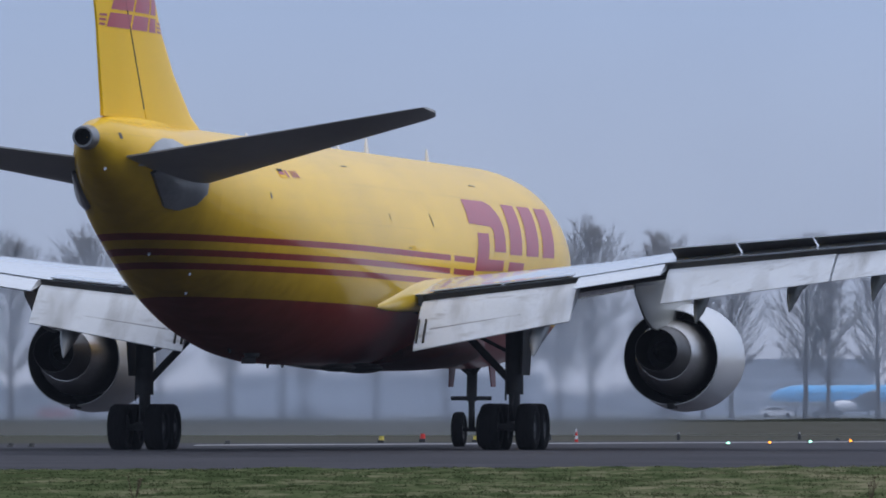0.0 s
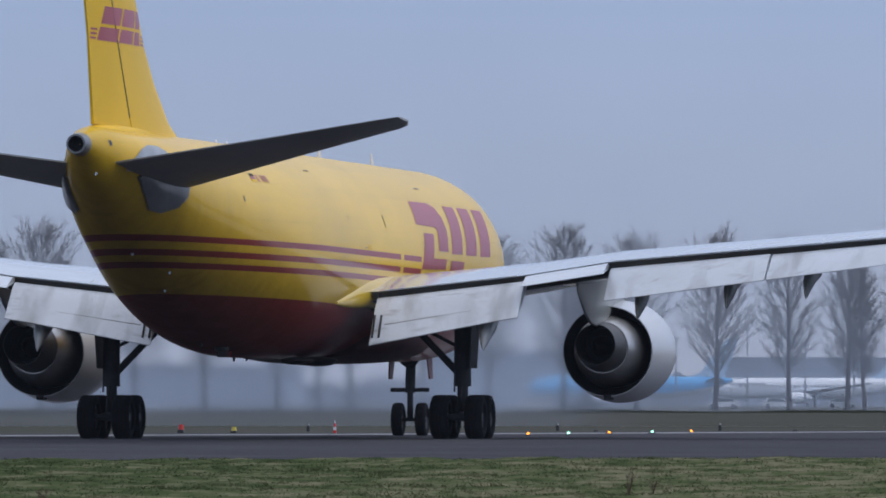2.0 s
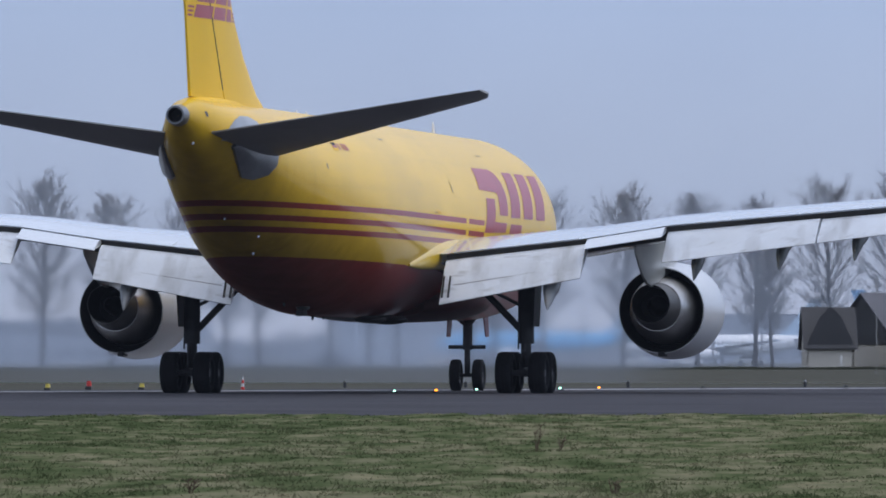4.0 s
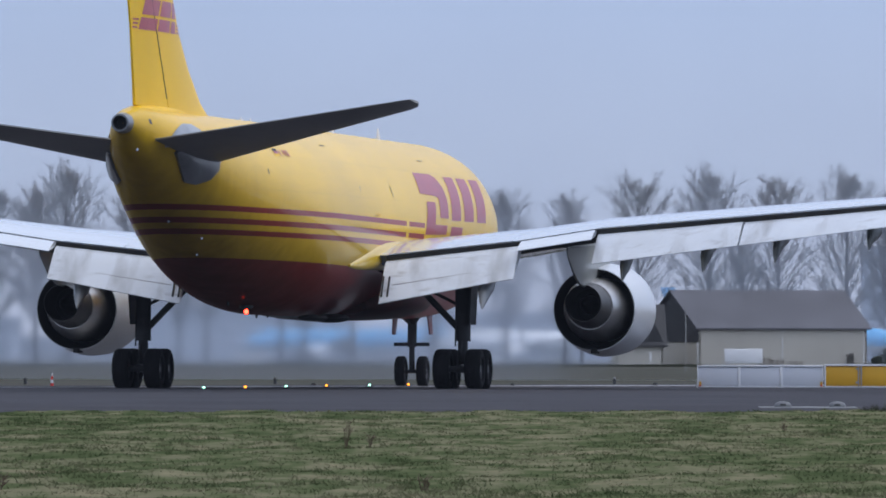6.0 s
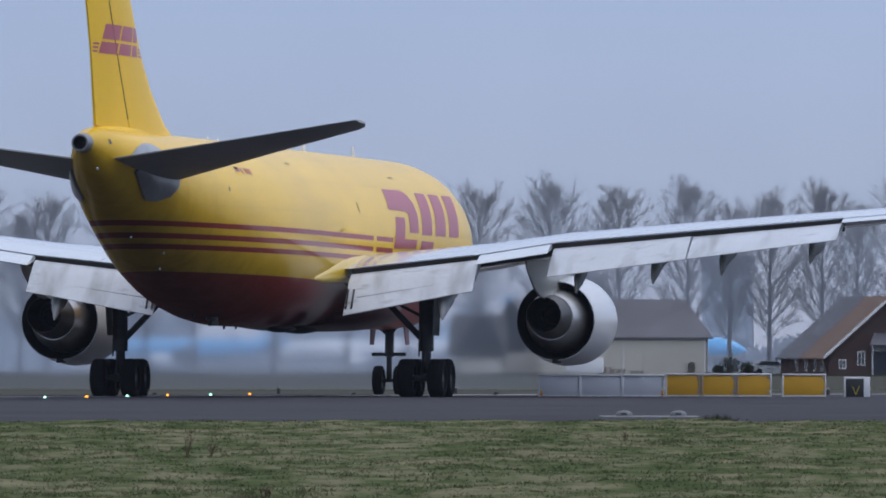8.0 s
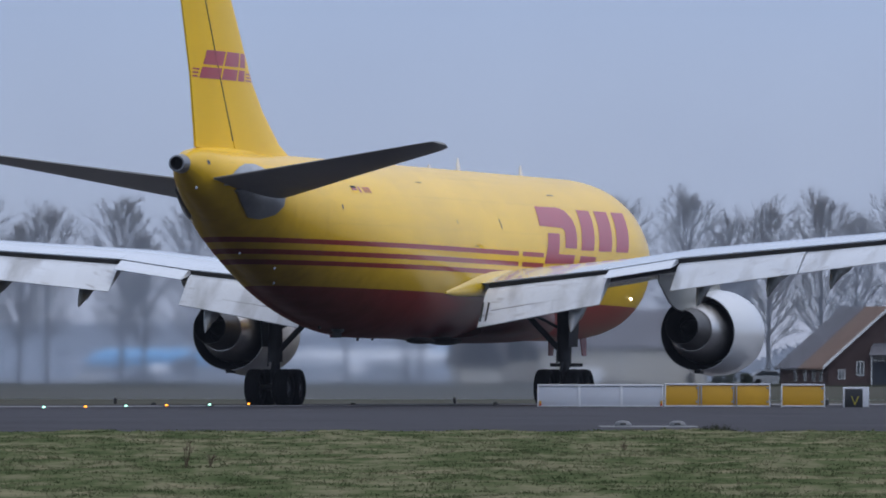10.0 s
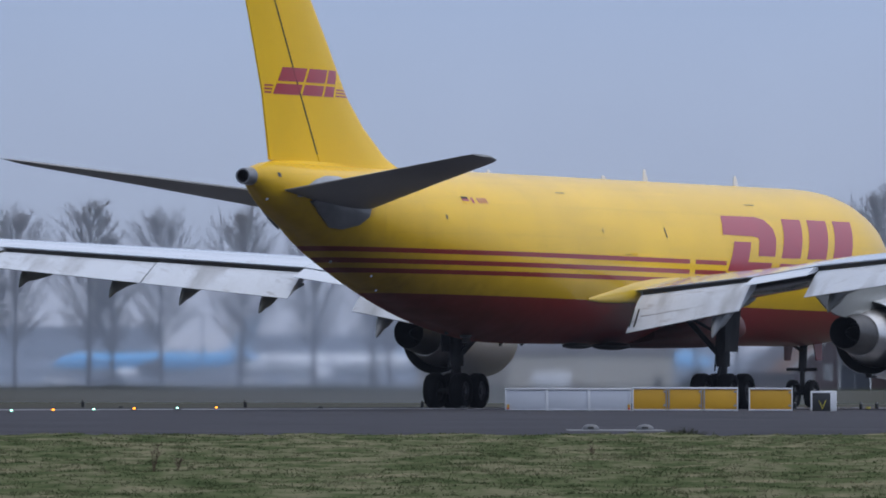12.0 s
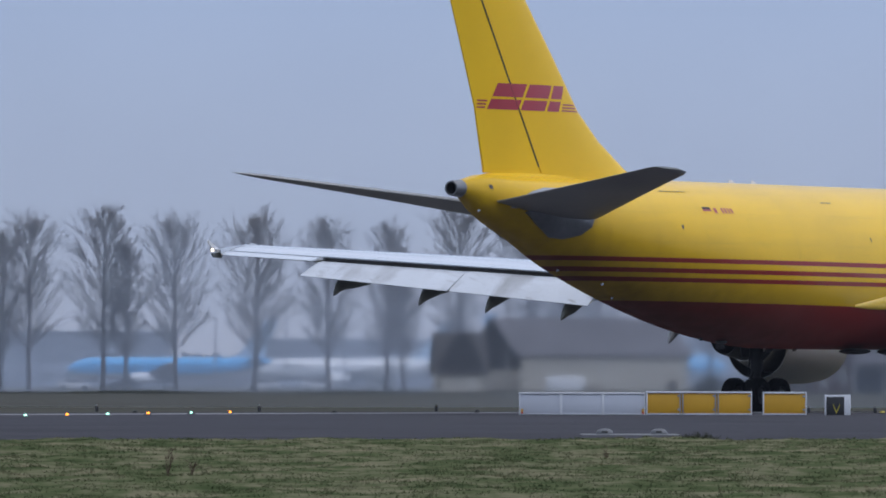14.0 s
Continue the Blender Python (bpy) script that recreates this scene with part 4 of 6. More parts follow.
# ---- lamps in the pavement, markers and signs ----
BLACK = material("black_plastic", (0.02, 0.02, 0.02), rough=0.5, vary=0.2, scale=20)
SIGN_WHITE = material("sign_white", (0.60, 0.62, 0.66), rough=0.5, vary=0.06, scale=2)
SIGN_METAL = material("sign_metal", (0.36, 0.36, 0.36), rough=0.45, metal=0.4, vary=0.2, scale=6.0)
SIGN_FRAME = material("sign_frame", (0.74, 0.75, 0.76), rough=0.45, vary=0.05, scale=3)
SIGN_YELLOW = material("sign_yellow", (0.68, 0.36, 0.015), rough=0.5, vary=0.08, scale=2)
MARK_RED = material("marker_red", (0.62, 0.03, 0.02), rough=0.5, vary=0.1, scale=10)
MARK_YELLOW = material("marker_yellow", (0.62, 0.5, 0.08), rough=0.5, vary=0.1, scale=10)
CONCRETE = material("concrete", (0.28, 0.28, 0.27), rough=0.85, vary=0.2, scale=2)
STRIP = material("worn_concrete", (0.16, 0.165, 0.165), rough=0.85, vary=0.3, scale=3)
DOME = material("cast_grey", (0.13, 0.135, 0.14), rough=0.55, metal=0.2, vary=0.2, scale=6)
AMBER = glow("amber_glass", (1.0, 0.31, 0.02), 3.0)
GREEN = glow("green_glass", (0.45, 1.0, 0.78), 2.2)


def pavement_lamp(x, y, glass, label):
    lamp = empty("pavement_lamp", pose(x, y, 0.02))
    tagged(lamp, label, "pavement lamp", "taxiway centre lamps")
    bm = bmesh.new()
    loft(bm, [[(r * math.cos(2 * math.pi * i / 14), r * math.sin(2 * math.pi * i / 14), z) for i in range(14)] for r, z in ((0.15, 0), (0.14, 0.02), (0.08, 0.035))])
    part("casing", bm, BLACK, lamp)
    bm = bmesh.new()
    bmesh.ops.create_uvsphere(bm, u_segments=12, v_segments=8, radius=0.044, matrix=Matrix.Translation((0, 0, 0.05)))
    part("lens", bm, glass, lamp)


for k, (x, y) in enumerate(((-11.65, 264.5), (-10.65, 270), (-9.65, 276), (-8.6, 282), (-7.4, 287.5), (-6.3, 294))):
    if k % 2:
        pavement_lamp(x, y, AMBER, "lit amber lamp set in the taxiway")
    else:
        pavement_lamp(x, y, GREEN, "lit green lamp set in the taxiway")


def marker_post(x, y):
    p = empty("marker_post", pose(x, y, 0))
    tagged(p, "short black edge marker post with a white tip", "marker post", "edge marker posts")
    bm = bmesh.new()
    tube(bm, (0, 0, 0), (0, 0, 0.20), 0.065, 0.055, 10)
    part("stem", bm, BLACK, p)
    bm = bmesh.new()
    tube(bm, (0, 0, 0.20), (0, 0, 0.26), 0.055, 0.035, 10)
    part("tip", bm, CONCRETE, p)


for x, y in ((-19.9, 312), (-15.6, 315), (-11.5, 318), (-5.8, 318), (0.42, 322), (13.07, 308), (15.17, 305), (15.80, 307)):
    marker_post(x, y)


def edge_box(x, y, mat, label, h=0.2):
    p = empty("edge_lamp", pose(x, y, 0))
    tagged(p, label, "edge lamp", "edge lamps")
    bm = bmesh.new()
    box(bm, (-0.10, -0.1, 0.0), (0.10, 0.1, h * 0.45), 0.02)
    part("foot", bm, BLACK, p)
    bm = bmesh.new()
    tube(bm, (0.02, 0, h * 0.45), (0.02, 0, h), 0.09, 0.07, 12)
    part("head", bm, mat, p)


for x, y, m, lab, h in ((-22.6, 290, MARK_RED, "small red lamp housing at the taxiway edge", 0.3), (-23.6, 286, MARK_YELLOW, "small yellow lamp housing at the taxiway edge", 0.22), (-20.9, 290, MARK_YELLOW, "small yellow lamp housing at the taxiway edge", 0.22),
                     (-27.0, 271, BLACK, "small black lamp fitting on the asphalt", 0.14), (-31.1, 256, BLACK, "small black lamp fitting on the asphalt", 0.12), (-31.7, 256, BLACK, "small black lamp fitting on the asphalt", 0.12),
                     (15.3, 303, MARK_YELLOW, "small yellow lamp housing at the taxiway edge", 0.11), (-3.0, 300, BLACK, "small black lamp fitting on the asphalt", 0.1), (1.75, 304, BLACK, "small black lamp fitting on the asphalt", 0.12), (-9.6, 300, BLACK, "small black lamp fitting on the asphalt", 0.1)):
    edge_box(x, y, m, lab, h)

cone = empty("striped_marker", pose(-17.7, 291, 0))
tagged(cone, "red and white striped marker post on the grass", "marker post")
for k in range(4):
    bm = bmesh.new()
    tube(bm, (0, 0, 0.11 * k), (0, 0, 0.11 * (k + 1)), 0.06 - 0.009 * k, 0.055 - 0.009 * k, 12)
    part("band", bm, (MARK_RED, SIGN_FRAME)[k % 2], cone)


def sign_board(x0, x1, y, panels, height, label, mat, hinges):
    """A guidance sign from behind: a frame, upright panels and their latches."""
    s = empty("guidance_sign", pose(x0, y, 0))
    tagged(s, label, "guidance sign", "guidance signs")
    w = x1 - x0
    bm = bmesh.new()
    box(bm, (0, -0.02, height - 0.055), (w, 0.30, height), 0.012)
    part("top_rail", bm, SIGN_FRAME, s)
    bm = bmesh.new()
    box(bm, (0, -0.01, 0.03), (w, 0.29, 0.07), 0.01)
    part("bottom_rail", bm, SIGN_FRAME, s)
    bm = bmesh.new()
    box(bm, (0.03, 0.07, 0.07), (w - 0.03, 0.25, height - 0.056))
    part("casing", bm, mat, s)
    for k in range(panels + 1):
        bm = bmesh.new()
        px = w * k / panels
        end = k in (0, panels)
        for lo, hi in (((-0.04, 0.04),) if end or not hinges else ((-0.06, -0.025), (0.025, 0.06))):
            box(bm, (max(0, px + lo), -0.015, 0.0), (min(w, px + hi), 0.2, height - 0.056), 0.006)
        part("upright", bm, SIGN_FRAME if end or not hinges else SIGN_METAL, s)
    for k in range(panels):
        bm = bmesh.new()
        box(bm, (w * k / panels + 0.035, 0.02, 0.10), (w * (k + 1) / panels - 0.035, 0.07, height - 0.085), 0.01)
        part("panel", bm, mat, s)
        if hinges:
            for z in (height - 0.17, 0.16):
                bm = bmesh.new()
                box(bm, (w * (k + 1) / panels - 0.13, 0.0, z), (w * (k + 1) / panels - 0.05, 0.025, z + 0.06), 0.006)
                part("latch", bm, SIGN_METAL, s)
    if hinges:
        bm = bmesh.new()
        tube(bm, (w - 0.012, 0.1, height), (w - 0.012, 0.1, height + 0.07), 0.008, n=6)
        part("end_rod", bm, SIGN_METAL, s)
    for px, c in ((0.06, 0), (w - 0.1, 1)) if not hinges else ():
        for z, m in ((0.06, MARK_RED), (0.11, SIGN_YELLOW)):
            bm = bmesh.new()
            box(bm, (px, -0.03, z), (px + 0.07, -0.016, z + (0.05 if m is MARK_RED else 0.10)))
            part("tag", bm, m, s)
    return s


sign_board(3.0, 7.0, 287.5, 3, 0.735, "long pale grey guidance sign seen from its back", SIGN_WHITE, False)
sign_board(7.04, 10.4, 287.55, 3, 0.765, "long yellow guidance sign with latched panels", SIGN_YELLOW, True)
sign_board(10.74, 12.13, 287.5, 1, 0.755, "short yellow guidance sign with latched panel", SIGN_YELLOW, True)
vs = empty("letter_sign", pose(12.72, 287.8, 0))
tagged(vs, "black sign in a white frame with a yellow V", "sign")
bm = bmesh.new()
box(bm, (0, 0, 0.02), (0.82, 0.25, 0.66), 0.015)
part("frame", bm, SIGN_FRAME, vs)
bm = bmesh.new()
box(bm, (0.05, -0.012, 0.0), (0.62, 0.03, 0.60), 0.004)
part("face", bm, BLACK, vs)
txt = bpy.data.curves.new("letter", "FONT")
txt.body, txt.size, txt.extrude, txt.align_x = "V", 0.46, 0.004, "CENTER"
txt.offset = -0.012
letter = new("letter", txt)
letter.data.materials.append(material("letter_yellow", (0.75, 0.62, 0.05), rough=0.5, vary=0.05))
letter.parent = vs
letter.matrix_basis = pose(0.37, -0.02, 0.06, 90, 0, 0)

pole = empty("slim_pole", pose(5.5, 600, 0))
tagged(pole, "slim grey pole standing in the grass strip", "pole")
bm = bmesh.new()
tube(bm, (0, 0, 0), (0, 0, 6.4), 0.045, 0.03, 8)
part("shaft", bm, CONCRETE, pole)
bm = bmesh.new()
tube(bm, (0, 0, 0), (0, 0, 0.06), 0.09, 0.08, 10)
part("foot_plate", bm, SIGN_METAL, pole)

# pale strip with two domed lamp fittings near the grass
bm = bmesh.new()
box(bm, (3.09, 176.5, 0.0), (5.02, 180.5, 0.03), 0.008)
tagged(part("concrete_strip", bm, STRIP), "pale concrete strip let into the asphalt edge", "strip", kind="structure")
for x in (3.55, 4.62):
    f = empty("domed_lamp", pose(x, 178.5, 0.035))
    tagged(f, "low grey domed lamp fitting on a concrete strip", "lamp fitting", "domed lamp fittings")
    bm = bmesh.new()
    loft(bm, [[(r * math.cos(2 * math.pi * i / 18), r * math.sin(2 * math.pi * i / 18), z) for i in range(18)] for r, z in ((0.17, 0), (0.17, 0.03), (0.14, 0.075), (0.08, 0.10), (0.02, 0.107))])
    part("dome", bm, DOME, f)
    bm = bmesh.new()
    box(bm, (-0.06, -0.17, 0.02), (0.06, -0.12, 0.06), 0.01)
    part("lens", bm, BLACK, f)


# ---- trees ----
BARK = material("bark", (0.075, 0.066, 0.058), rough=0.9, vary=0.3, scale=2.0, bump=0.4, bump_scale=12)
TWIG = material("twig", (0.17, 0.145, 0.125), rough=0.9, vary=0.25, scale=0.6)


def limb(verts, faces, a, b, r0, r1, n):
    d = (b - a).normalized()
    u = d.orthogonal().normalized()
    v = d.cross(u)
    k = len(verts)
    for p, r in ((a, r0), (b, r1)):
        for i in range(n):
            t = 2 * math.pi * i / n
            verts.append(p + u * (r * math.cos(t)) + v * (r * math.sin(t)))
    for i in range(n):
        j = (i + 1) % n
        faces.append((k + i, k + j, k + n + j, k + n + i))


def twig(verts, faces, a, b, r):
    """A tapering three-sided twig."""
    d = (b - a).normalized()
    u = d.orthogonal().normalized()
    v = d.cross(u)
    k = len(verts)
    for i in range(3):
        t = 2 * math.pi * i / 3
        verts.append(a + u * (r * math.cos(t)) + v * (r * math.sin(t)))
    verts.append(b)
    faces.extend(((k, k + 1, k + 3), (k + 1, k + 2, k + 3), (k + 2, k, k + 3)))


def mesh_part(name, verts, faces, mat, parent):
    me = bpy.data.meshes.new(name)
    me.from_pydata([tuple(v) for v in verts], [], faces)
    me.materials.append(mat)
    ob = new(name, me)
    ob.parent = parent
    return ob


def bare_tree(seed, height, width, forks):
    """A leafless poplar: a clean trunk, and boughs that fork again and again into steep straight shoots."""
    rng = random.Random(seed)
    tree = empty("bare_tree")
    tv, tf, lv, lf, wv, wf = [], [], [], [], [], []
    up = Vector((0, 0, 1))
    spread = width / 8.0

    def side_way(d, tilt):
        o = d.orthogonal()
        o.rotate(Matrix.Rotation(rng.random() * 6.283, 3, d))
        return (d * math.cos(tilt) + o * math.sin(tilt)).normalized()

    def twigs(a, q, d, count, length, wide):
        for _ in range(count):
            o = a.lerp(q, rng.uniform(0.1, 1.0))
            w = (side_way(d, rng.uniform(0.25, wide)) + up * 0.2).normalized()
            e = o + w * length * rng.uniform(0.55, 1.2)
            twig(wv, wf, o, e, 0.011)
            for _ in range(3):
                b = o.lerp(e, rng.uniform(0.15, 0.8))
                twig(wv, wf, b, b + side_way(w, rng.uniform(0.3, 0.65)) * length * rng.uniform(0.3, 0.65), 0.0095)

    def branch(a, d, r, length, depth):
        """A straight shoot that forks at its end."""
        q = a + d * length
        limb(lv, lf, a, q, r, max(0.010, r * 0.72), 5 if r > 0.035 else 4)
        twigs(a, q, d, (5, 7, 9)[depth], (0.85, 1.05, 1.25)[depth], (0.7, 0.75, 0.8)[depth])
        if depth == 0:
            return
        for k in range(2 if rng.random() < 0.62 else 3):
            start = q if k < 2 else a.lerp(q, rng.uniform(0.5, 0.9))
            w = (side_way(d, rng.uniform(0.14, 0.40)) + up * 0.09).normalized()
            branch(start, w, max(0.013, r * rng.uniform(0.58, 0.72)), length * rng.uniform(0.70, 0.98), depth - 1)

    # a straight leader almost to the tip, with slim laterals all round it: longest below the middle, short at the top
    r = height * 0.0165
    c = Vector((0, 0, -0.1))
    n = 18
    lean = Vector((rng.uniform(-0.03, 0.03), rng.uniform(-0.03, 0.03), 0))
    top = height * 0.82
    turn = rng.random() * 6.283
    for i in range(n):
        q = lean * (top * (i + 1) / n) + Vector((rng.uniform(-0.07, 0.07), rng.uniform(-0.07, 0.07), top * (i + 1) / n))
        r0, r1 = r * (1 - 0.93 * i / n), r * (1 - 0.93 * (i + 1) / n)
        limb(tv, tf, c, q, r0 * (1.18 if i == 0 else 1), r1, 8)
        s = (i + 1) / n
        if s > 0.24:
            for k in range(forks + (s < 0.6)):
                turn += 2.4 + rng.uniform(-0.5, 0.5)
                tilt = (0.86 - 0.42 * s) * (0.6 + 0.4 * spread) + rng.uniform(-0.12, 0.12)
                w = Vector((math.cos(turn) * math.sin(tilt), math.sin(turn) * math.sin(tilt), math.cos(tilt)))
                reach = width * 0.86 * math.sin(math.pi * min(1.0, (s - 0.02) / 1.14)) ** 0.7 * rng.uniform(0.7, 1.12)
                branch(c.lerp(q, rng.random()), w, min(r1 * 0.5, 0.042), max(0.5, reach * 0.36), 2)
        c = q
    for k in range(3):
        branch(c, side_way(up, 0.16), r1, height * 0.055, 2)
    mesh_part("trunk", tv, tf, BARK, tree)
    mesh_part("limb_frame", lv, lf, BARK, tree)
    mesh_part("crown", wv, wf, TWIG, tree)
    return tree


tree_kinds = [bare_tree(11, 19.5, 8.8, 4), bare_tree(12, 19.0, 8.3, 4), bare_tree(13, 19.9, 9.4, 5), bare_tree(14, 18.4, 7.6, 4), bare_tree(15, 16.2, 6.0, 3)]
TREE_ROW = ((-115, 0), (-107.3, 2), (-99.6, 1), (-92.3, 3), (-86.8, 0), (-84.5, 4), (-77.2, 2), (-69.9, 1), (-62.4, 0), (-58.2, 3), (-54.9, 2), (-47.5, 1), (-43.5, 4), (-40.6, 0), (-33.0, 1), (-30.7, 4),
            (-25.6, 0), (-17.4, 2), (-9.9, 1), (-3.9, 3), (-2.2, 4), (3.6, 0), (11.1, 2), (14.6, 4), (18.1, 1), (25.0, 0), (29.3, 3), (33.4, 2), (38.8, 0), (42.4, 1), (47.6, 2), (55.0, 3))
tree_rng = random.Random(5)
used = set()
for x, kind in TREE_ROW:
    y = 936 + tree_rng.uniform(-6, 6)
    m = pose(x * y / 930, y, 0, 0, 0, tree_rng.uniform(0, 360))
    src = tree_kinds[kind]
    if kind not in used:
        used.add(kind)
        src.matrix_basis = m
        t = src
    else:
        t = copy_thing(src, m)
        k = tree_rng.uniform(0.94, 1.05)
        t.scale = (k, k, k)
    tagged(t, ("tall bare winter tree with forked steep limbs", "tall slender bare winter tree in a row", "broad bare winter tree with many forks", "bare winter tree with two leaders", "slim bare young tree beside taller ones")[kind], "tree", "row of bare trees")

# ---- barn, shed and house ----
CLAD = material("barn_cladding", (0.50, 0.465, 0.40), rough=0.8, vary=0.08, scale=0.6)
SLATE = material("slate_roof", (0.10, 0.10, 0.115), rough=0.75, vary=0.2, scale=1.0)
DARK_WOOD = material("tarred_wood", (0.035, 0.035, 0.038), rough=0.7, vary=0.3, scale=2.0)
BRICK = material("dark_brick", (0.074, 0.046, 0.042), rough=0.85, vary=0.25, scale=3.0)
TILE = material("brown_tile", (0.15, 0.092, 0.065), rough=0.8, vary=0.2, scale=2.0)
TRIM = material("white_trim", (0.72, 0.72, 0.70), rough=0.5, vary=0.05)
GLASS = material("dark_glass", (0.04, 0.05, 0.06), rough=0.08, vary=0.1, spec=0.8)
DOOR_BLUE = material("dark_door", (0.035, 0.042, 0.055), rough=0.6, vary=0.2)


def gabled(name, label, origin, along, across, eave, ridge, wall_mat, roof_mat, category, over=0.35):
    """A gabled building. along and across are plan vectors from the corner at origin; the ridge runs along."""
    h = empty(name, Matrix.Translation((*origin, 0)))
    tagged(h, label, category)
    L, A = Vector((*along, 0)), Vector((*across, 0))
    up = Vector((0, 0, 1))
    ud, ua = L.normalized(), A.normalized()
    o = Vector((0, 0, -0.1))
    thick = 0.25

    def wall(a, b, inward, top=None):
        bm = bmesh.new()
        pts = [a, b, b + up * (eave + 0.1), a + up * (eave + 0.1)]
        if top is not None:
            pts = [a, b, b + up * (eave + 0.1), top, a + up * (eave + 0.1)]
        loft(bm, [pts, [p + inward * thick for p in pts]])
        return part("wall", bm, wall_mat, h, smooth=False)

    wall(o, o + L, ua)
    wall(o + A, o + A + L, -ua)
    wall(o, o + A, ud, o + A / 2 + up * (ridge + 0.1))
    wall(o + L, o + L + A, -ud, o + L + A / 2 + up * (ridge + 0.1))
    for s in (0, 1):
        e0 = (A * s) + up * eave + (ua * over * (1 if s else -1)) - up * over * (ridge - eave) / (A.length / 2) - ud * over
        r0 = A / 2 + up * ridge - ud * over
        n = (L + 2 * ud * over)
        bm = bmesh.new()
        lift = up * 0.16
        loft(bm, [[e0, r0, r0 + lift, e0 + lift], [e0 + n, r0 + n, r0 + n + lift, e0 + n + lift]])
        part("roof", bm, roof_mat, h, smooth=False)
    return h, L, A


def on_wall(name, h, origin, u, v0, w, z0, z1, out, mat, depth=0.08, parent=None, label=""):
    """A box on a wall: u is the wall's direction, out its outward normal."""
    u, out = u.normalized(), out.normalized()
    a = origin + u * v0
    b = a + u * w
    bm = bmesh.new()
    loft(bm, [[Vector((p.x, p.y, z)) + out * d for p, d, z in ((a, 0.0, z0), (b, 0.0, z0), (b, depth, z0), (a, depth, z0))],
              [Vector((p.x, p.y, z)) + out * d for p, d, z in ((a, 0.0, z1), (b, 0.0, z1), (b, depth, z1), (a, depth, z1))]])
    return part(name, bm, mat, parent or h, label, smooth=False)


def window_on(h, origin, u, v0, w, z0, z1, out, bars=1):
    f = on_wall("window", h, origin, u, v0, w, z0, z1, out, TRIM, 0.06, label="small white-framed window")
    for k in range(bars + 1):
        on_wall("pane", h, origin, u, v0 + 0.09 + (w - 0.09) * k / (bars + 1), (w - 0.09) / (bars + 1) - 0.09, z0 + 0.09, z1 - 0.09, out, GLASS, 0.075, parent=f)


barn, L, A = gabled("barn", "long beige clad barn with a dark slate roof", (9.3, 880), (16.4, 2.0), (-4.9, 9.5), 3.75, 7.25, CLAD, SLATE, "barn")
front = Vector((0.12, -1, 0))
for k in range(9):
    on_wall("downpipe" if k in (4, 8) else "cladding_joint", barn, Vector((0, 0, 0)), L, 0.15 + k * 2.0, 0.12 if k in (4, 8) else 0.04, 0.0, 3.5, front, TRIM if k in (4, 8) else CLAD, 0.06 if k in (4, 8) else 0.03)
for v0, z1 in ((14.6, 1.15), (14.85, 1.3), (15.1, 1.2)):
    on_wall("wall_post", barn, Vector((0, 0, 0)), L, v0, 0.09, 0.0, z1, front, DARK_METAL, 0.3)
gable_out = Vector((-0.9, -0.45, 0))
bm = bmesh.new()   # tarred boarding on the upper gable
gp = [Vector((0, 0, 2.3)), A + Vector((0, 0, 2.3)), A + Vector((0, 0, 3.7)), A / 2 + Vector((0, 0, 7.2)), Vector((0, 0, 3.7))]
loft(bm, [gp, [p + gable_out.normalized() * 0.07 for p in gp]])
part("gable_boarding", bm, DARK_WOOD, barn, "dark tarred boarding on the gable", smooth=False)
on_wall("corner_board", barn, Vector((0, 0, 0)), A, 0.02, 0.2, 0.0, 3.7, gable_out, TRIM, 0.06)

shed, L, A = gabled("timber_shed", "small shed with dark timber gable and pale base", (1.3, 876), (4.6, 0.3), (-0.5, 6.5), 2.2, 5.8, CLAD, DARK_WOOD, "shed")
bm = bmesh.new()
loft(bm, [[(0.0, -0.06, 2.2), (4.6, 0.24, 2.2), (3.4, 0.2, 4.9), (2.3, 0.1, 6.0), (1.2, 0.0, 4.9)], [(0.0, 0.3, 2.2), (4.6, 0.6, 2.2), (3.4, 0.5, 4.9), (2.3, 0.4, 6.0), (1.2, 0.3, 4.9)]])
part("gable_boarding", bm, DARK_WOOD, shed, "tarred timber gable", smooth=False)
wp = empty("white_post", pose(4.6, 872, 0))
tagged(wp, "short white post before the shed", "post")
bm = bmesh.new()
box(bm, (-0.09, -0.09, 0), (0.09, 0.09, 1.3), 0.02)
part("shaft", bm, TRIM, wp)
bm = bmesh.new()
box(bm, (-0.12, -0.12, 1.3), (0.12, 0.12, 1.36), 0.01)
part("cap", bm, TRIM, wp)

house, L, A = gabled("farmhouse", "dark brick farmhouse with brown tiled roof and white trim", (37.1, 878), (-3.9, 14.0), (12.4, 0.9), 1.95, 7.55, BRICK, TILE, "farmhouse", 0.45)
fo = Vector((0.07, -1, 0))
u = A
for v0, w, z0, z1 in ((1.2, 0.7, 0.6, 1.55), (3.0, 0.75, 0.95, 2.35), (8.9, 0.75, 0.95, 2.35), (5.9, 1.3, 4.3, 5.0), (10.6, 0.8, 0.5, 1.6)):
    window_on(house, Vector((0, 0, 0)), u, v0, w, z0, z1, fo, 1)
dr = on_wall("barn_door", house, Vector((0, 0, 0)), u, 4.4, 3.2, 0.0, 3.1, fo, TRIM, 0.07, label="tall dark double door in a white frame")
on_wall("door_leaf", house, Vector((0, 0, 0)), u, 4.55, 1.42, 0.0, 2.35, fo, DOOR_BLUE, 0.09, parent=dr)
on_wall("door_leaf", house, Vector((0, 0, 0)), u, 6.02, 1.42, 0.0, 2.35, fo, DOOR_BLUE, 0.09, parent=dr)
for k in range(3):
    on_wall("fanlight", house, Vector((0, 0, 0)), u, 4.55 + 0.98 * k, 0.9, 2.45, 3.0, fo, GLASS, 0.09, parent=dr)
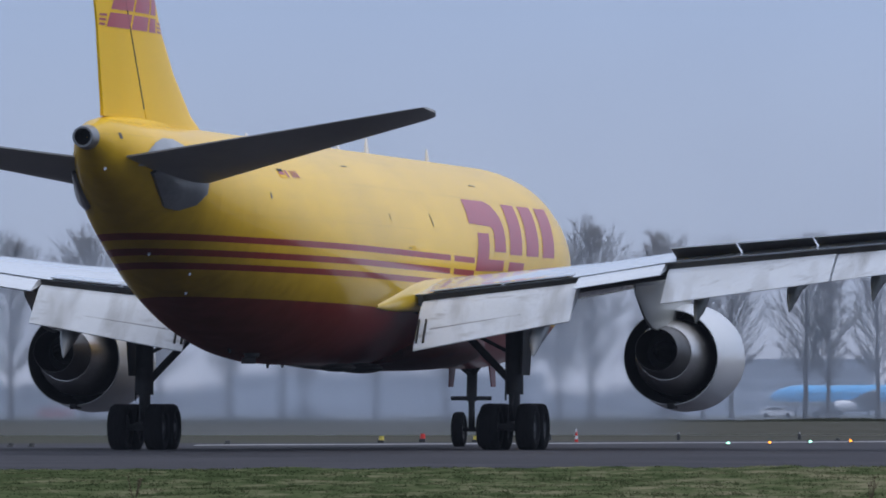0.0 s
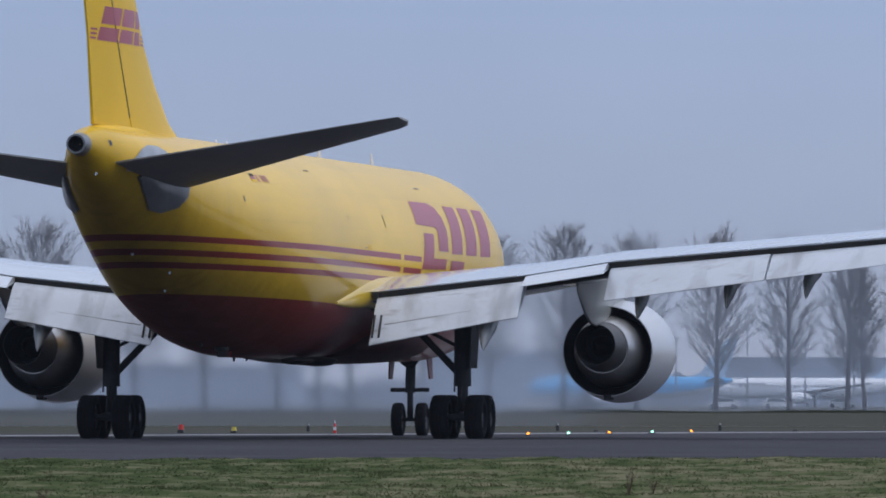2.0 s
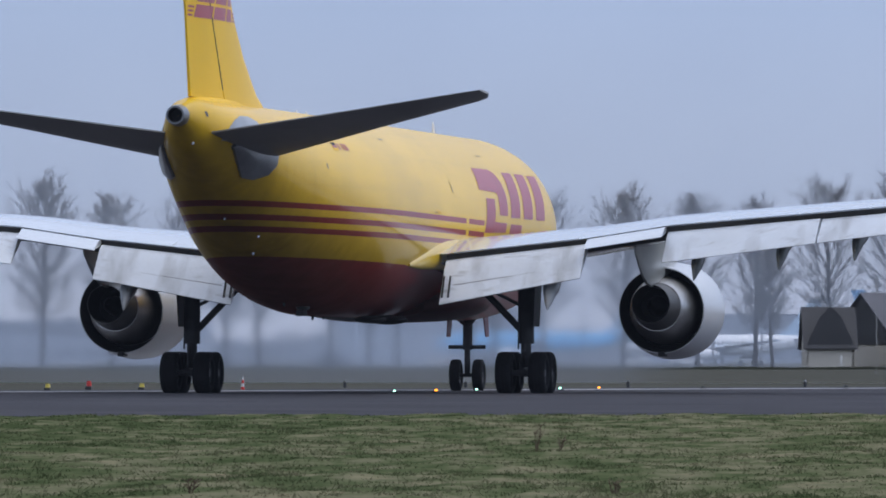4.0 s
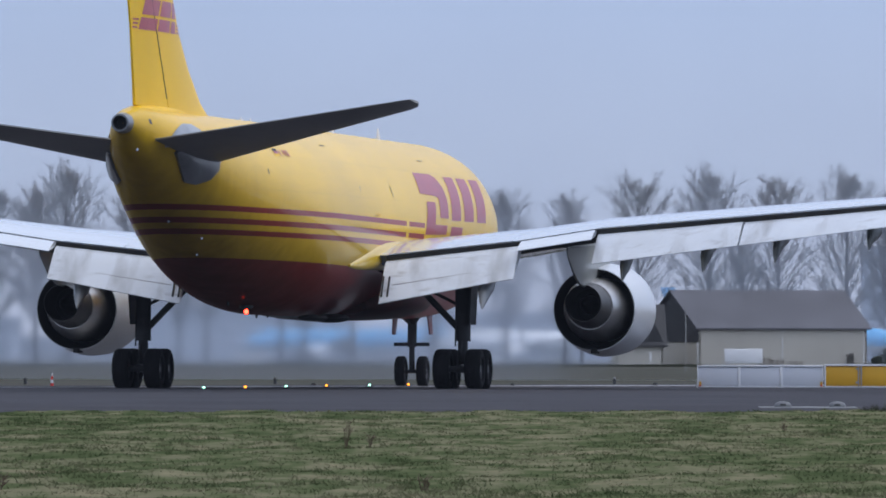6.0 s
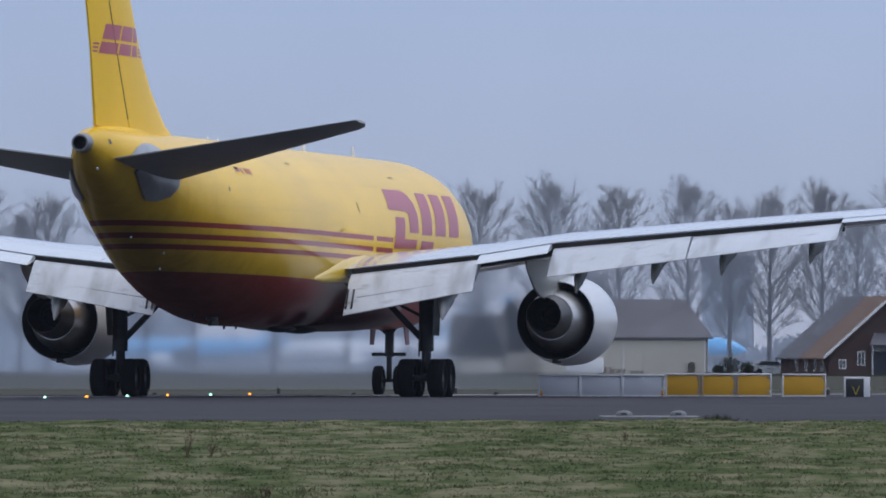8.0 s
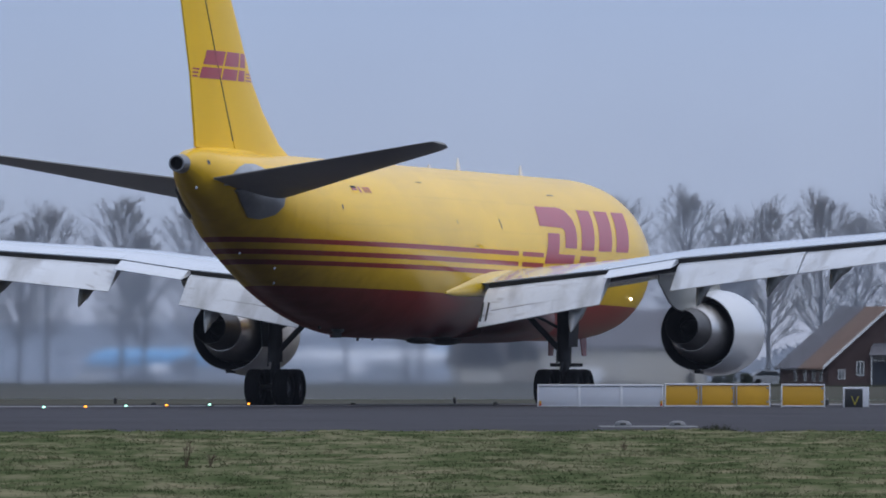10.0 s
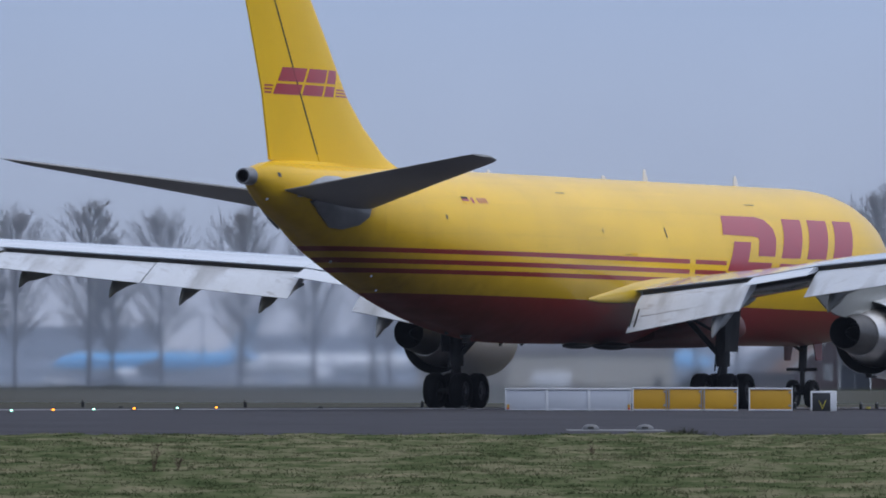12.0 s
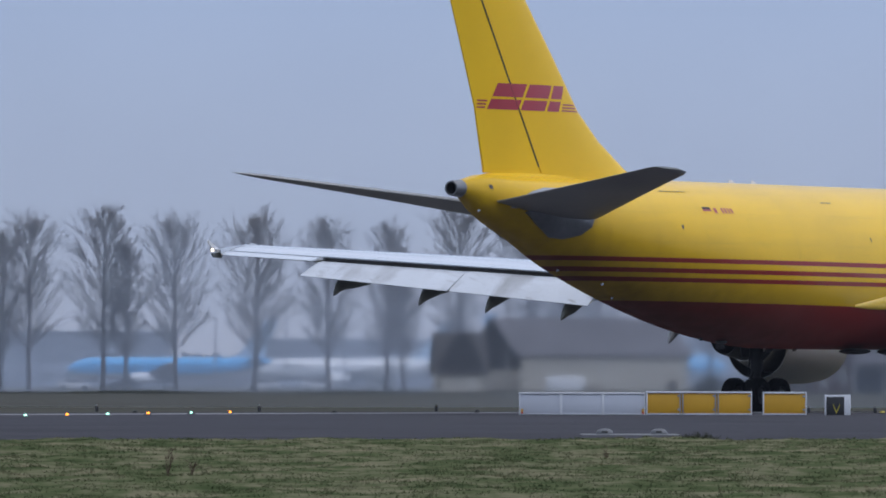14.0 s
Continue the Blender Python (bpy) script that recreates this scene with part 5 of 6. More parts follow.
for s in (0, 1):   # white barge boards along the gable
    e0 = Vector((0, 0, 1.95)) + (A if s else Vector((0, 0, 0)))
    r0 = A / 2 + Vector((0, 0, 7.55))
    d = (e0 - r0).normalized()
    e0 = e0 + d * 0.6
    off = -L.normalized() * 0.5
    bm = bmesh.new()
    loft(bm, [[e0 + off, e0 + off + Vector((0, 0, 0.34)), e0 + off * 1.15 + Vector((0, 0, 0.34)), e0 + off * 1.15], [r0 + off, r0 + off + Vector((0, 0, 0.34)), r0 + off * 1.15 + Vector((0, 0, 0.34)), r0 + off * 1.15]])
    part("barge_board", bm, TRIM, house, "white barge board", smooth=False)
# the far half of the roof is laid in dark slate
for s in (0, 1):
    ua, ud = A.normalized(), L.normalized()
    e0 = A * s + Vector((0, 0, 1.95)) + ua * 0.47 * (1 if s else -1) - Vector((0, 0, 0.47 * 5.6 / (A.length / 2))) + L * 0.5
    r0 = A / 2 + Vector((0, 0, 7.56)) + L * 0.5
    n = L * 0.5 + ud * 0.47
    lift = Vector((0, 0, 0.19))
    bm = bmesh.new()
    loft(bm, [[e0, r0, r0 + lift, e0 + lift], [e0 + n, r0 + n, r0 + n + lift, e0 + n + lift]])
    part("slate_roof", bm, SLATE, house, "dark slate half of the roof", smooth=False)
bm = bmesh.new()
slab(bm, [A * 0.33 + Vector((0, -2.2, 2.95)), A * 0.78 + Vector((0, -2.2, 2.95)), A * 0.74 + Vector((0, -0.2, 4.1)), A * 0.37 + Vector((0, -0.2, 4.1))], 0.15)
part("porch_roof", bm, SLATE, house, "grey porch roof", smooth=False)
for v0 in (1.0, 3.2, 6.0, 9.0):   # windows and doors of the long side
    window_on(house, Vector((0, 0, 0)), L, v0, 0.9, 0.4, 1.6, Vector((-0.96, -0.27, 0)), 1)

bm = bmesh.new()
box(bm, (0, 0, 0.25), (3.6, 2.2, 1.65), 0.04)
crate = empty("site_container", pose(11.6, 862, 0))
tagged(crate, "low white container beside the barn", "container")
part("body", bm, WHITE, crate)
for x in (0.1, 3.2):
    bm = bmesh.new()
    box(bm, (x, 0.2, 0), (x + 0.3, 2.0, 0.25))
    part("skid", bm, DARK_METAL, crate)

# evergreen shrubs and stacked pallets by the barn
SHRUB = material("evergreen_leaf", (0.028, 0.042, 0.024), rough=0.7, vary=0.4, scale=3.0)
PALLET = material("weathered_timber", (0.11, 0.09, 0.07), rough=0.9, vary=0.3, scale=4.0)
shrub_rng = random.Random(8)
for x, y, w, h in ((28.2, 893, 1.1, 1.9), (30.0, 896, 0.7, 1.3), (27.2, 898, 0.6, 1.0)):
    b = empty("evergreen_shrub", pose(x, y, 0))
    tagged(b, "dark rounded evergreen shrub by the barn", "shrub", "shrubs by the barn")
    v, f = [], []
    for k in range(5):
        a = shrub_rng.random() * 6.283
        limb(v, f, Vector((0, 0, -0.05)), Vector((math.cos(a) * w * 0.5, math.sin(a) * w * 0.5, h * 0.7)), 0.05, 0.02, 5)
    mesh_part("stem", v, f, BARK, b)
    v, f = [], []
    for k in range(900):
        d = Vector((shrub_rng.gauss(0, 1), shrub_rng.gauss(0, 1), shrub_rng.gauss(0, 1))).normalized() * shrub_rng.random() ** 0.4
        c = Vector((d.x * w, d.y * w, h * 0.52 + d.z * h * 0.5 * (1 + 0.15 * math.sin(9 * d.x))))
        if c.z < 0.05:
            continue
        i0 = len(v)
        for _ in range(3):
            v.append(c + Vector((shrub_rng.uniform(-1, 1), shrub_rng.uniform(-1, 1), shrub_rng.uniform(-1, 1))) * 0.12)
        f.append((i0, i0 + 1, i0 + 2))
    mesh_part("foliage", v, f, SHRUB, b)
for x, y, count in ((15.5, 872, 5), (16.8, 872.4, 4), (18.6, 872.8, 3)):
    st = empty("pallet_stack", pose(x, y, 0))
    tagged(st, "low stack of weathered timber pallets by the barn wall", "pallets", "pallet stacks")
    for k in range(count):
        bm = bmesh.new()
        dx = shrub_rng.uniform(-0.05, 0.05)
        for c in range(3):
            box(bm, (-0.6 + dx + 0.53 * c, -0.5, 0.15 * k), (-0.46 + dx + 0.53 * c, 0.5, 0.15 * k + 0.1))
        for c in range(5):
            box(bm, (-0.6 + dx, -0.5 + 0.225 * c, 0.15 * k + 0.1), (0.6 + dx, -0.4 + 0.225 * c, 0.15 * k + 0.145))
        part("pallet", bm, PALLET, st, smooth=False)

# ---- the far apron: parked airliners, hangar, cars, masts ----
SKY_BLUE = material("blue_paint", (0.04, 0.42, 0.85), rough=0.35, vary=0.05, scale=0.5, coat=0.3)
PLANE_WHITE = material("plane_white", (0.84, 0.85, 0.87), rough=0.35, vary=0.05, scale=0.5, coat=0.3)
PLANE_GREY = material("plane_grey", (0.32, 0.34, 0.37), rough=0.4, vary=0.1, scale=0.5)


def parked_airliner(label, m, top, belly, fin_mat, k=1.0):
    """A parked twin-engined airliner, nose along +x, seen far away."""
    p = empty("parked_airliner", m)
    tagged(p, label, "airliner", "parked airliners")
    st = [(19.5, 3.3, 0.1, 0.1), (19.0, 3.3, 0.8, 0.75), (17.5, 3.45, 1.5, 1.45), (15.0, 3.6, 1.88, 1.9), (-8.0, 3.6, 1.88, 1.9), (-13.0, 3.95, 1.45, 1.5), (-17.0, 4.4, 0.8, 0.95), (-19.5, 4.75, 0.2, 0.3)]
    for a0, a1, mat, nm in ((-0.6, math.pi + 0.6, top, "upper_body"), (math.pi + 0.6, 2 * math.pi - 0.6, belly, "lower_body")):
        bm = bmesh.new()
        loft(bm, [[(x * k, ry * k * math.cos(a), z * k + rz * k * math.sin(a)) for a in (a0 + (a1 - a0) * i / 18 for i in range(19))] for x, z, ry, rz in st], close=False, caps=False)
        part(nm, bm, mat, p)
    for s in (-1, 1):
        bm = bmesh.new()
        loft(bm, [[(x * k, s * y * k, (z + dz) * k) for x, dz in ((c0, 0), (c0 - 0.3 * (c0 - c1), 0.25), (c1, 0), (c0 - 0.4 * (c0 - c1), -0.25))] for y, z, c0, c1 in ((1.5, 2.6, 5.0, -2.0), (6.0, 3.1, 1.0, -3.0), (17.0, 4.4, -6.5, -8.2))])
        part("wing", bm, PLANE_GREY, p)
        bm = bmesh.new()
        lathe_x(bm, [(4.6 * k, 0.8 * k), (4.8 * k, 0.95 * k), (3.0 * k, 1.05 * k), (0.8 * k, 0.75 * k), (0.8 * k, 0.4 * k)], s * 5.0 * k, 1.75 * k, 20, caps=True)
        part("engine", bm, PLANE_WHITE, p)
        bm = bmesh.new()
        loft(bm, [[(x * k, s * y * k, (z + dz) * k) for x, dz in ((c0, 0), ((c0 + c1) / 2, 0.12), (c1, 0), ((c0 + c1) / 2, -0.12))] for y, z, c0, c1 in ((0.5, 4.6, -14.5, -18.5), (6.5, 5.2, -18.0, -19.8))])
        part("tailplane", bm, PLANE_GREY, p)
        bm = bmesh.new()
        tube(bm, (-0.5 * k, s * 2.8 * k, 0), (-0.5 * k, s * 2.8 * k, 2.4 * k), 0.3 * k, 0.2 * k, 8)
        part("main_gear", bm, STEEL, p)
    bm = bmesh.new()
    loft(bm, [[(x * k, dy * k, z * k) for x, dy in ((c0, 0), ((c0 + c1) / 2, 0.22), (c1, 0), ((c0 + c1) / 2, -0.22))] for z, c0, c1 in ((5.2, -11.5, -18.0), (6.4, -13.6, -18.5), (12.2, -18.5, -20.8))])
    part("fin", bm, fin_mat, p)
    bm = bmesh.new()
    tube(bm, (14.5 * k, 0, 0), (14.5 * k, 0, 2.0 * k), 0.22 * k, 0.15 * k, 8)
    part("nose_gear", bm, STEEL, p)
    for i in range(30):
        bm = bmesh.new()
        x = (13.5 - i * 0.75) * k
        y = 1.86 * k
        box(bm, (x - 0.15 * k, y, 3.72 * k), (x + 0.15 * k, y + 0.05 * k, 4.12 * k))
        part("cabin_window", bm, GLASS, p, smooth=False)
    return p


PALE_BLUE = material("pale_blue_paint", (0.42, 0.58, 0.74), rough=0.4, vary=0.05, scale=0.5)
parked_airliner("parked airliner with light blue upper body", pose(-42.3, 1500, 0, 0, 0, 160), SKY_BLUE, PLANE_WHITE, PALE_BLUE, 0.93)
white_liner = parked_airliner("parked white airliner with pale blue tail and grey title bars", pose(-13, 1530, 0, 0, 0, 195), PLANE_WHITE, PLANE_WHITE, PALE_BLUE, 0.9)
for x0, w in ((13.9, 2.6), (11.0, 3.1)):   # plain bars for the title on its side
    bm = bmesh.new()
    loft(bm, [[(x, 1.66 * math.cos(a) + 0.06, 3.24 + 1.71 * math.sin(a)) for a in (0.30, 0.38, 0.46, 0.54)] for x in (x0 - w, x0)], close=False, caps=False)
    part("title_bar", bm, PLANE_GREY, white_liner)
parked_airliner("parked light blue airliner behind the barn", pose(30.2, 1490, 0, 0, 0, -1), SKY_BLUE, PLANE_WHITE, SKY_BLUE, 1.0)

HANGAR = material("hangar_cladding", (0.22, 0.24, 0.28), rough=0.7, vary=0.1, scale=0.2)
HANGAR_DARK = material("hangar_dark", (0.07, 0.075, 0.09), rough=0.6, vary=0.15, scale=0.2)


def terminal(label, x, y, w, d, h, band, floors):
    t = empty("terminal_building", pose(x, y, 0))
    tagged(t, label, "building", "airport buildings")
    bm = bmesh.new()
    box(bm, (0, 0, 0), (w, d, h))
    part("wall", bm, HANGAR, t, smooth=False)
    bm = bmesh.new()
    box(bm, (-0.4, -0.4, h - band), (w + 0.4, d + 0.4, h + 0.3))
    part("roof_band", bm, HANGAR_DARK, t, smooth=False)
    n = max(2, int(w / 4))
    for f in range(floors):
        for i in range(n):
            bm = bmesh.new()
            z = 1.0 + f * 3.6
            box(bm, (w * i / n + 0.5, -0.06, z), (w * (i + 1) / n - 0.5, 0.02, z + 1.8))
            part("window", bm, GLASS, t, smooth=False)


terminal("low grey terminal with dark roof band", -34, 1750, 62, 25, 9.2, 2.2, 1)
terminal("grey flat terminal block beyond parked airliners", -86, 1700, 38, 20, 10.3, 3.0, 2)
terminal("tall grey office block far away", 53, 1850, 10, 12, 23, 1.0, 6)
terminal("low dark hangar with flat roof", -175, 1760, 60, 30, 8.0, 2.5, 1)
terminal("long grey shed beyond the farmhouse", 72, 1720, 40, 25, 8.0, 2.0, 1)

CAR_COLORS = [material("car_" + n, c, rough=0.3, vary=0.03, coat=0.5) for n, c in (("white", (0.7, 0.7, 0.72)), ("black", (0.03, 0.032, 0.036)), ("silver", (0.38, 0.4, 0.42)), ("red", (0.4, 0.03, 0.03)))]


def parked_car(x, y, turn, kind, label):
    c = empty("parked_car", pose(x, y, 0, 0, 0, turn))
    tagged(c, label, "car", "parked cars")
    bm = bmesh.new()
    prof = [(2.2, 0.35), (2.2, 0.72), (1.2, 0.92), (0.55, 1.42), (-1.1, 1.45), (-1.9, 1.0), (-2.15, 0.85), (-2.15, 0.35)]
    loft(bm, [[(a, -0.85, b) for a, b in prof], [(a, 0.85, b) for a, b in prof]])
    part("body", bm, CAR_COLORS[kind], c, smooth=False)
    for s in (-1, 1):
        bm = bmesh.new()
        pr = [(1.0, 0.95), (0.5, 1.34), (-1.0, 1.37), (-1.6, 1.0)]
        loft(bm, [[(a, s * 0.855, b) for a, b in pr], [(a, s * 0.87, b) for a, b in pr]])
        part("side_window", bm, GLASS, c, smooth=False)
        for a in (-1.35, 1.4):
            bm = bmesh.new()
            tube(bm, (a, s * 0.70, 0.32), (a, s * 0.88, 0.32), 0.32, n=14)
            part("wheel", bm, RUBBER, c)


for x, y, a, k, lab in ((-58.4, 1150, 4, 1, "black car parked on the apron road"), (-38.1, 1150, 176, 1, "black car parked on the apron road"), (-44.5, 1150, 5, 0, "white car parked on the apron road"), (-20.6, 1150, 178, 0, "white car parked on the apron road"),
                       (-102.0, 1130, 3, 1, "black car parked on the apron road"), (-134, 1130, 3, 3, "red car parked on the apron road"), (-5.6, 1180, 0, 2, "silver car parked on the apron road"), (-14.0, 1180, 5, 0, "white car parked on the apron road"), (22.0, 1160, 0, 2, "silver car parked on the apron road"), (32.5, 900, 8, 2, "silver car parked beside the farmhouse"), (8.0, 1170, 2, 0, "white car parked on the apron road"), (-66, 1160, 2, 2, "silver car parked on the apron road")):
    parked_car(x, y, a, k, lab)

MAST = material("mast_grey", (0.25, 0.26, 0.28), rough=0.6, metal=0.4, vary=0.1)
for x, y, h in ((-19.5, 1280, 11), (-11.5, 1300, 9), (-4.5, 1300, 12), (-30.0, 1300, 10), (-64, 1280, 12), (20, 1300, 13), (44, 1290, 11), (-88, 1290, 12)):
    mst = empty("light_mast", pose(x, y, 0))
    tagged(mst, "slender grey apron light mast", "light mast", "apron light masts")
    bm = bmesh.new()
    tube(bm, (0, 0, 0), (0, 0, h), 0.16, 0.08, 8)
    part("pole", bm, MAST, mst)
    bm = bmesh.new()
    box(bm, (-0.42, -0.15, h), (0.42, 0.15, h + 0.2), 0.04)
    part("lamp_head", bm, MAST, mst)

# far woods along the horizon: uneven clumps of bare twigs, more than can be counted
HEDGE = material("far_woods", (0.075, 0.072, 0.072), rough=0.95, vary=0.3, scale=0.3)
rng = random.Random(9)
hv, hf = [], []
for i in range(4200):
    x = rng.uniform(-420, 330)
    y = rng.uniform(2000, 2120)
    tall = 6 + 3.5 * noise.noise(Vector((x * 0.02, 3, 0))) + 2.5 * noise.noise(Vector((x * 0.13, 9, 0)))
    for _ in range(7):
        z = max(0.2, rng.random() ** 1.2 * max(2, tall))
        s = rng.uniform(0.8, 2.2)
        c = Vector((x + rng.uniform(-3, 3), y, z))
        k = len(hv)
        for _ in range(3):
            hv.append(c + Vector((rng.uniform(-s, s), rng.uniform(-s, s), rng.uniform(-s, s * 1.3))))
        hf.append((k, k + 1, k + 2))
me = bpy.data.meshes.new("far_woods")
me.from_pydata([tuple(v) for v in hv], [], hf)
me.materials.append(HEDGE)
tagged(new("far_woods", me), "distant bare woods along the horizon", "woods", kind="stuff")


# ---- haze before the trees and over the far apron, put in as pale see-through sheets ----
def haze_material(name, density, top, ragged):
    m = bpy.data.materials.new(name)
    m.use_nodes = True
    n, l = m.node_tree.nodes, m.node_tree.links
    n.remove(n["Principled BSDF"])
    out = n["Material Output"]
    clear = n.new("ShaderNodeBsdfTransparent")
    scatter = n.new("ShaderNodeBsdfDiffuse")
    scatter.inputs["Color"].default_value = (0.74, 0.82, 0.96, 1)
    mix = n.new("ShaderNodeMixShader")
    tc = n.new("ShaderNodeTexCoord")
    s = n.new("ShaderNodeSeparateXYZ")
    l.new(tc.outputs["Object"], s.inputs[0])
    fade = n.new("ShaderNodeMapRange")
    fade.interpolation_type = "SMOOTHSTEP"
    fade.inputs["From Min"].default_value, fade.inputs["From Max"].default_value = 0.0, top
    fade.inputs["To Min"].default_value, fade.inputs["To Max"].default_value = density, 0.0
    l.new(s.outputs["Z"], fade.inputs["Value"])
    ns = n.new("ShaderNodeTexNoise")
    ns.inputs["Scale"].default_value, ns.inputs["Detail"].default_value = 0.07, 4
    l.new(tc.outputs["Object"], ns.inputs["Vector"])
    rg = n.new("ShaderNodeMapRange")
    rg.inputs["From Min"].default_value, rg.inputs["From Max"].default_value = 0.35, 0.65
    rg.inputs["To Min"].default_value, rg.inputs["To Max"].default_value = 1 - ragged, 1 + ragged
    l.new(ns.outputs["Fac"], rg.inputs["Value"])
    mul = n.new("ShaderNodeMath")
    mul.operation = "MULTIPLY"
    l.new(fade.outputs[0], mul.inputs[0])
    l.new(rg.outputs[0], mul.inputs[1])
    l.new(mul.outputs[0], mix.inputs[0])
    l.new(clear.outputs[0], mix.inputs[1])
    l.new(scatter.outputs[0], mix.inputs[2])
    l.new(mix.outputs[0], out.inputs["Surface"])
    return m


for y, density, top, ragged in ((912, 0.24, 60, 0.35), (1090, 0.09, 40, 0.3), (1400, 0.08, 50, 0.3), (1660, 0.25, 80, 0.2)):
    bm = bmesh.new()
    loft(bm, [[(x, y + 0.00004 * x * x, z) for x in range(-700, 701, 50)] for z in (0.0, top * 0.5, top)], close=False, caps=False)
    tagged(part("haze_sheet", bm, haze_material("mist", density, top, ragged)), "pale bluish sheet standing in for haze over the field", "mist", kind="stuff")


# a faint pale sheet between the meadow and the aircraft, added to lift dark tones
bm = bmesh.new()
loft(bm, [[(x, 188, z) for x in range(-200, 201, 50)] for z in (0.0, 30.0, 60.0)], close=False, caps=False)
tagged(part("haze_sheet", bm, haze_material("thin_veil", 0.014, 200, 0.1)), "very thin pale sheet added over the taxiway to lift dark tones", "mist", kind="stuff")


# ---- hot exhaust air that trails the aircraft and blurs what lies behind it ----
def hot_air(name):
    m = bpy.data.materials.new(name)
    m.use_nodes = True
    n, l = m.node_tree.nodes, m.node_tree.links
    n.remove(n["Principled BSDF"])
    bend = n.new("ShaderNodeBsdfRefraction")
    bend.inputs["Roughness"].default_value = 0.56
    smoke = n.new("ShaderNodeBsdfDiffuse")
    smoke.inputs["Color"].default_value = (0.64, 0.715, 0.85, 1)
    hot = n.new("ShaderNodeMixShader")
    l.new(bend.outputs[0], hot.inputs[1])
    l.new(smoke.outputs[0], hot.inputs[2])
    tc, sp = n.new("ShaderNodeTexCoord"), n.new("ShaderNodeSeparateXYZ")
    l.new(tc.outputs["Object"], sp.inputs[0])
    drift = n.new("ShaderNodeTexNoise")
    drift.inputs["Scale"].default_value, drift.inputs["Detail"].default_value = 0.35, 3
    l.new(tc.outputs["Object"], drift.inputs["Vector"])
    fac = None
    for axis, near, far, wobble in (("X", -1.0, -7.0, 6.0), ("Z", 8.0, 3.5, 3.0)):
        w = n.new("ShaderNodeMath")
        w.operation = "MULTIPLY_ADD"
        l.new(drift.outputs["Fac"], w.inputs[0])
        w.inputs[1].default_value = wobble
        l.new(sp.outputs[axis], w.inputs[2])
        r = n.new("ShaderNodeMapRange")
        r.interpolation_type = "SMOOTHSTEP"
        r.inputs["From Min"].default_value, r.inputs["From Max"].default_value = far + wobble / 2, near + wobble / 2
        r.inputs["To Min"].default_value, r.inputs["To Max"].default_value = 1.0, 0.0
        l.new(w.outputs[0], r.inputs["Value"])
        if fac is None:
            fac = r.outputs[0]
        else:
            q = n.new("ShaderNodeMath")
            q.operation = "MULTIPLY"
            l.new(fac, q.inputs[0])
            l.new(r.outputs[0], q.inputs[1])
            fac = q.outputs[0]
    # fiercest near the engines, calmer farther behind
    fierce = n.new("ShaderNodeMapRange")
    fierce.interpolation_type = "SMOOTHSTEP"
    fierce.inputs["From Min"].default_value, fierce.inputs["From Max"].default_value = -46.0, -16.0
    fierce.inputs["To Min"].default_value, fierce.inputs["To Max"].default_value = 0.22, 1.0
    l.new(sp.outputs["X"], fierce.inputs["Value"])
    q = n.new("ShaderNodeMath")
    q.operation = "MULTIPLY"
    l.new(fac, q.inputs[0])
    l.new(fierce.outputs[0], q.inputs[1])
    fac = q.outputs[0]
    # the hotter the air, the more it bends the light and the more smoke it holds
    for scale, base, socket in ((0.0026, 1.000002, bend.inputs["IOR"]), (0.16, 0.0, hot.inputs[0])):
        q = n.new("ShaderNodeMath")
        q.operation = "MULTIPLY_ADD"
        l.new(fac, q.inputs[0])
        q.inputs[1].default_value, q.inputs[2].default_value = scale, base
        l.new(q.outputs[0], socket)
    l.new(hot.outputs[0], n["Material Output"].inputs["Surface"])
    return m


bm = bmesh.new()
loft(bm, [[(x, 0, z) for x in range(-90, 91, 15)] for z in (0.0, 12.0, 24.0)], close=False, caps=False)
exhaust_haze = tagged(part("exhaust_haze", bm, hot_air("hot_air")), "shimmering hot exhaust air trailing behind the aircraft", "haze", kind="stuff")


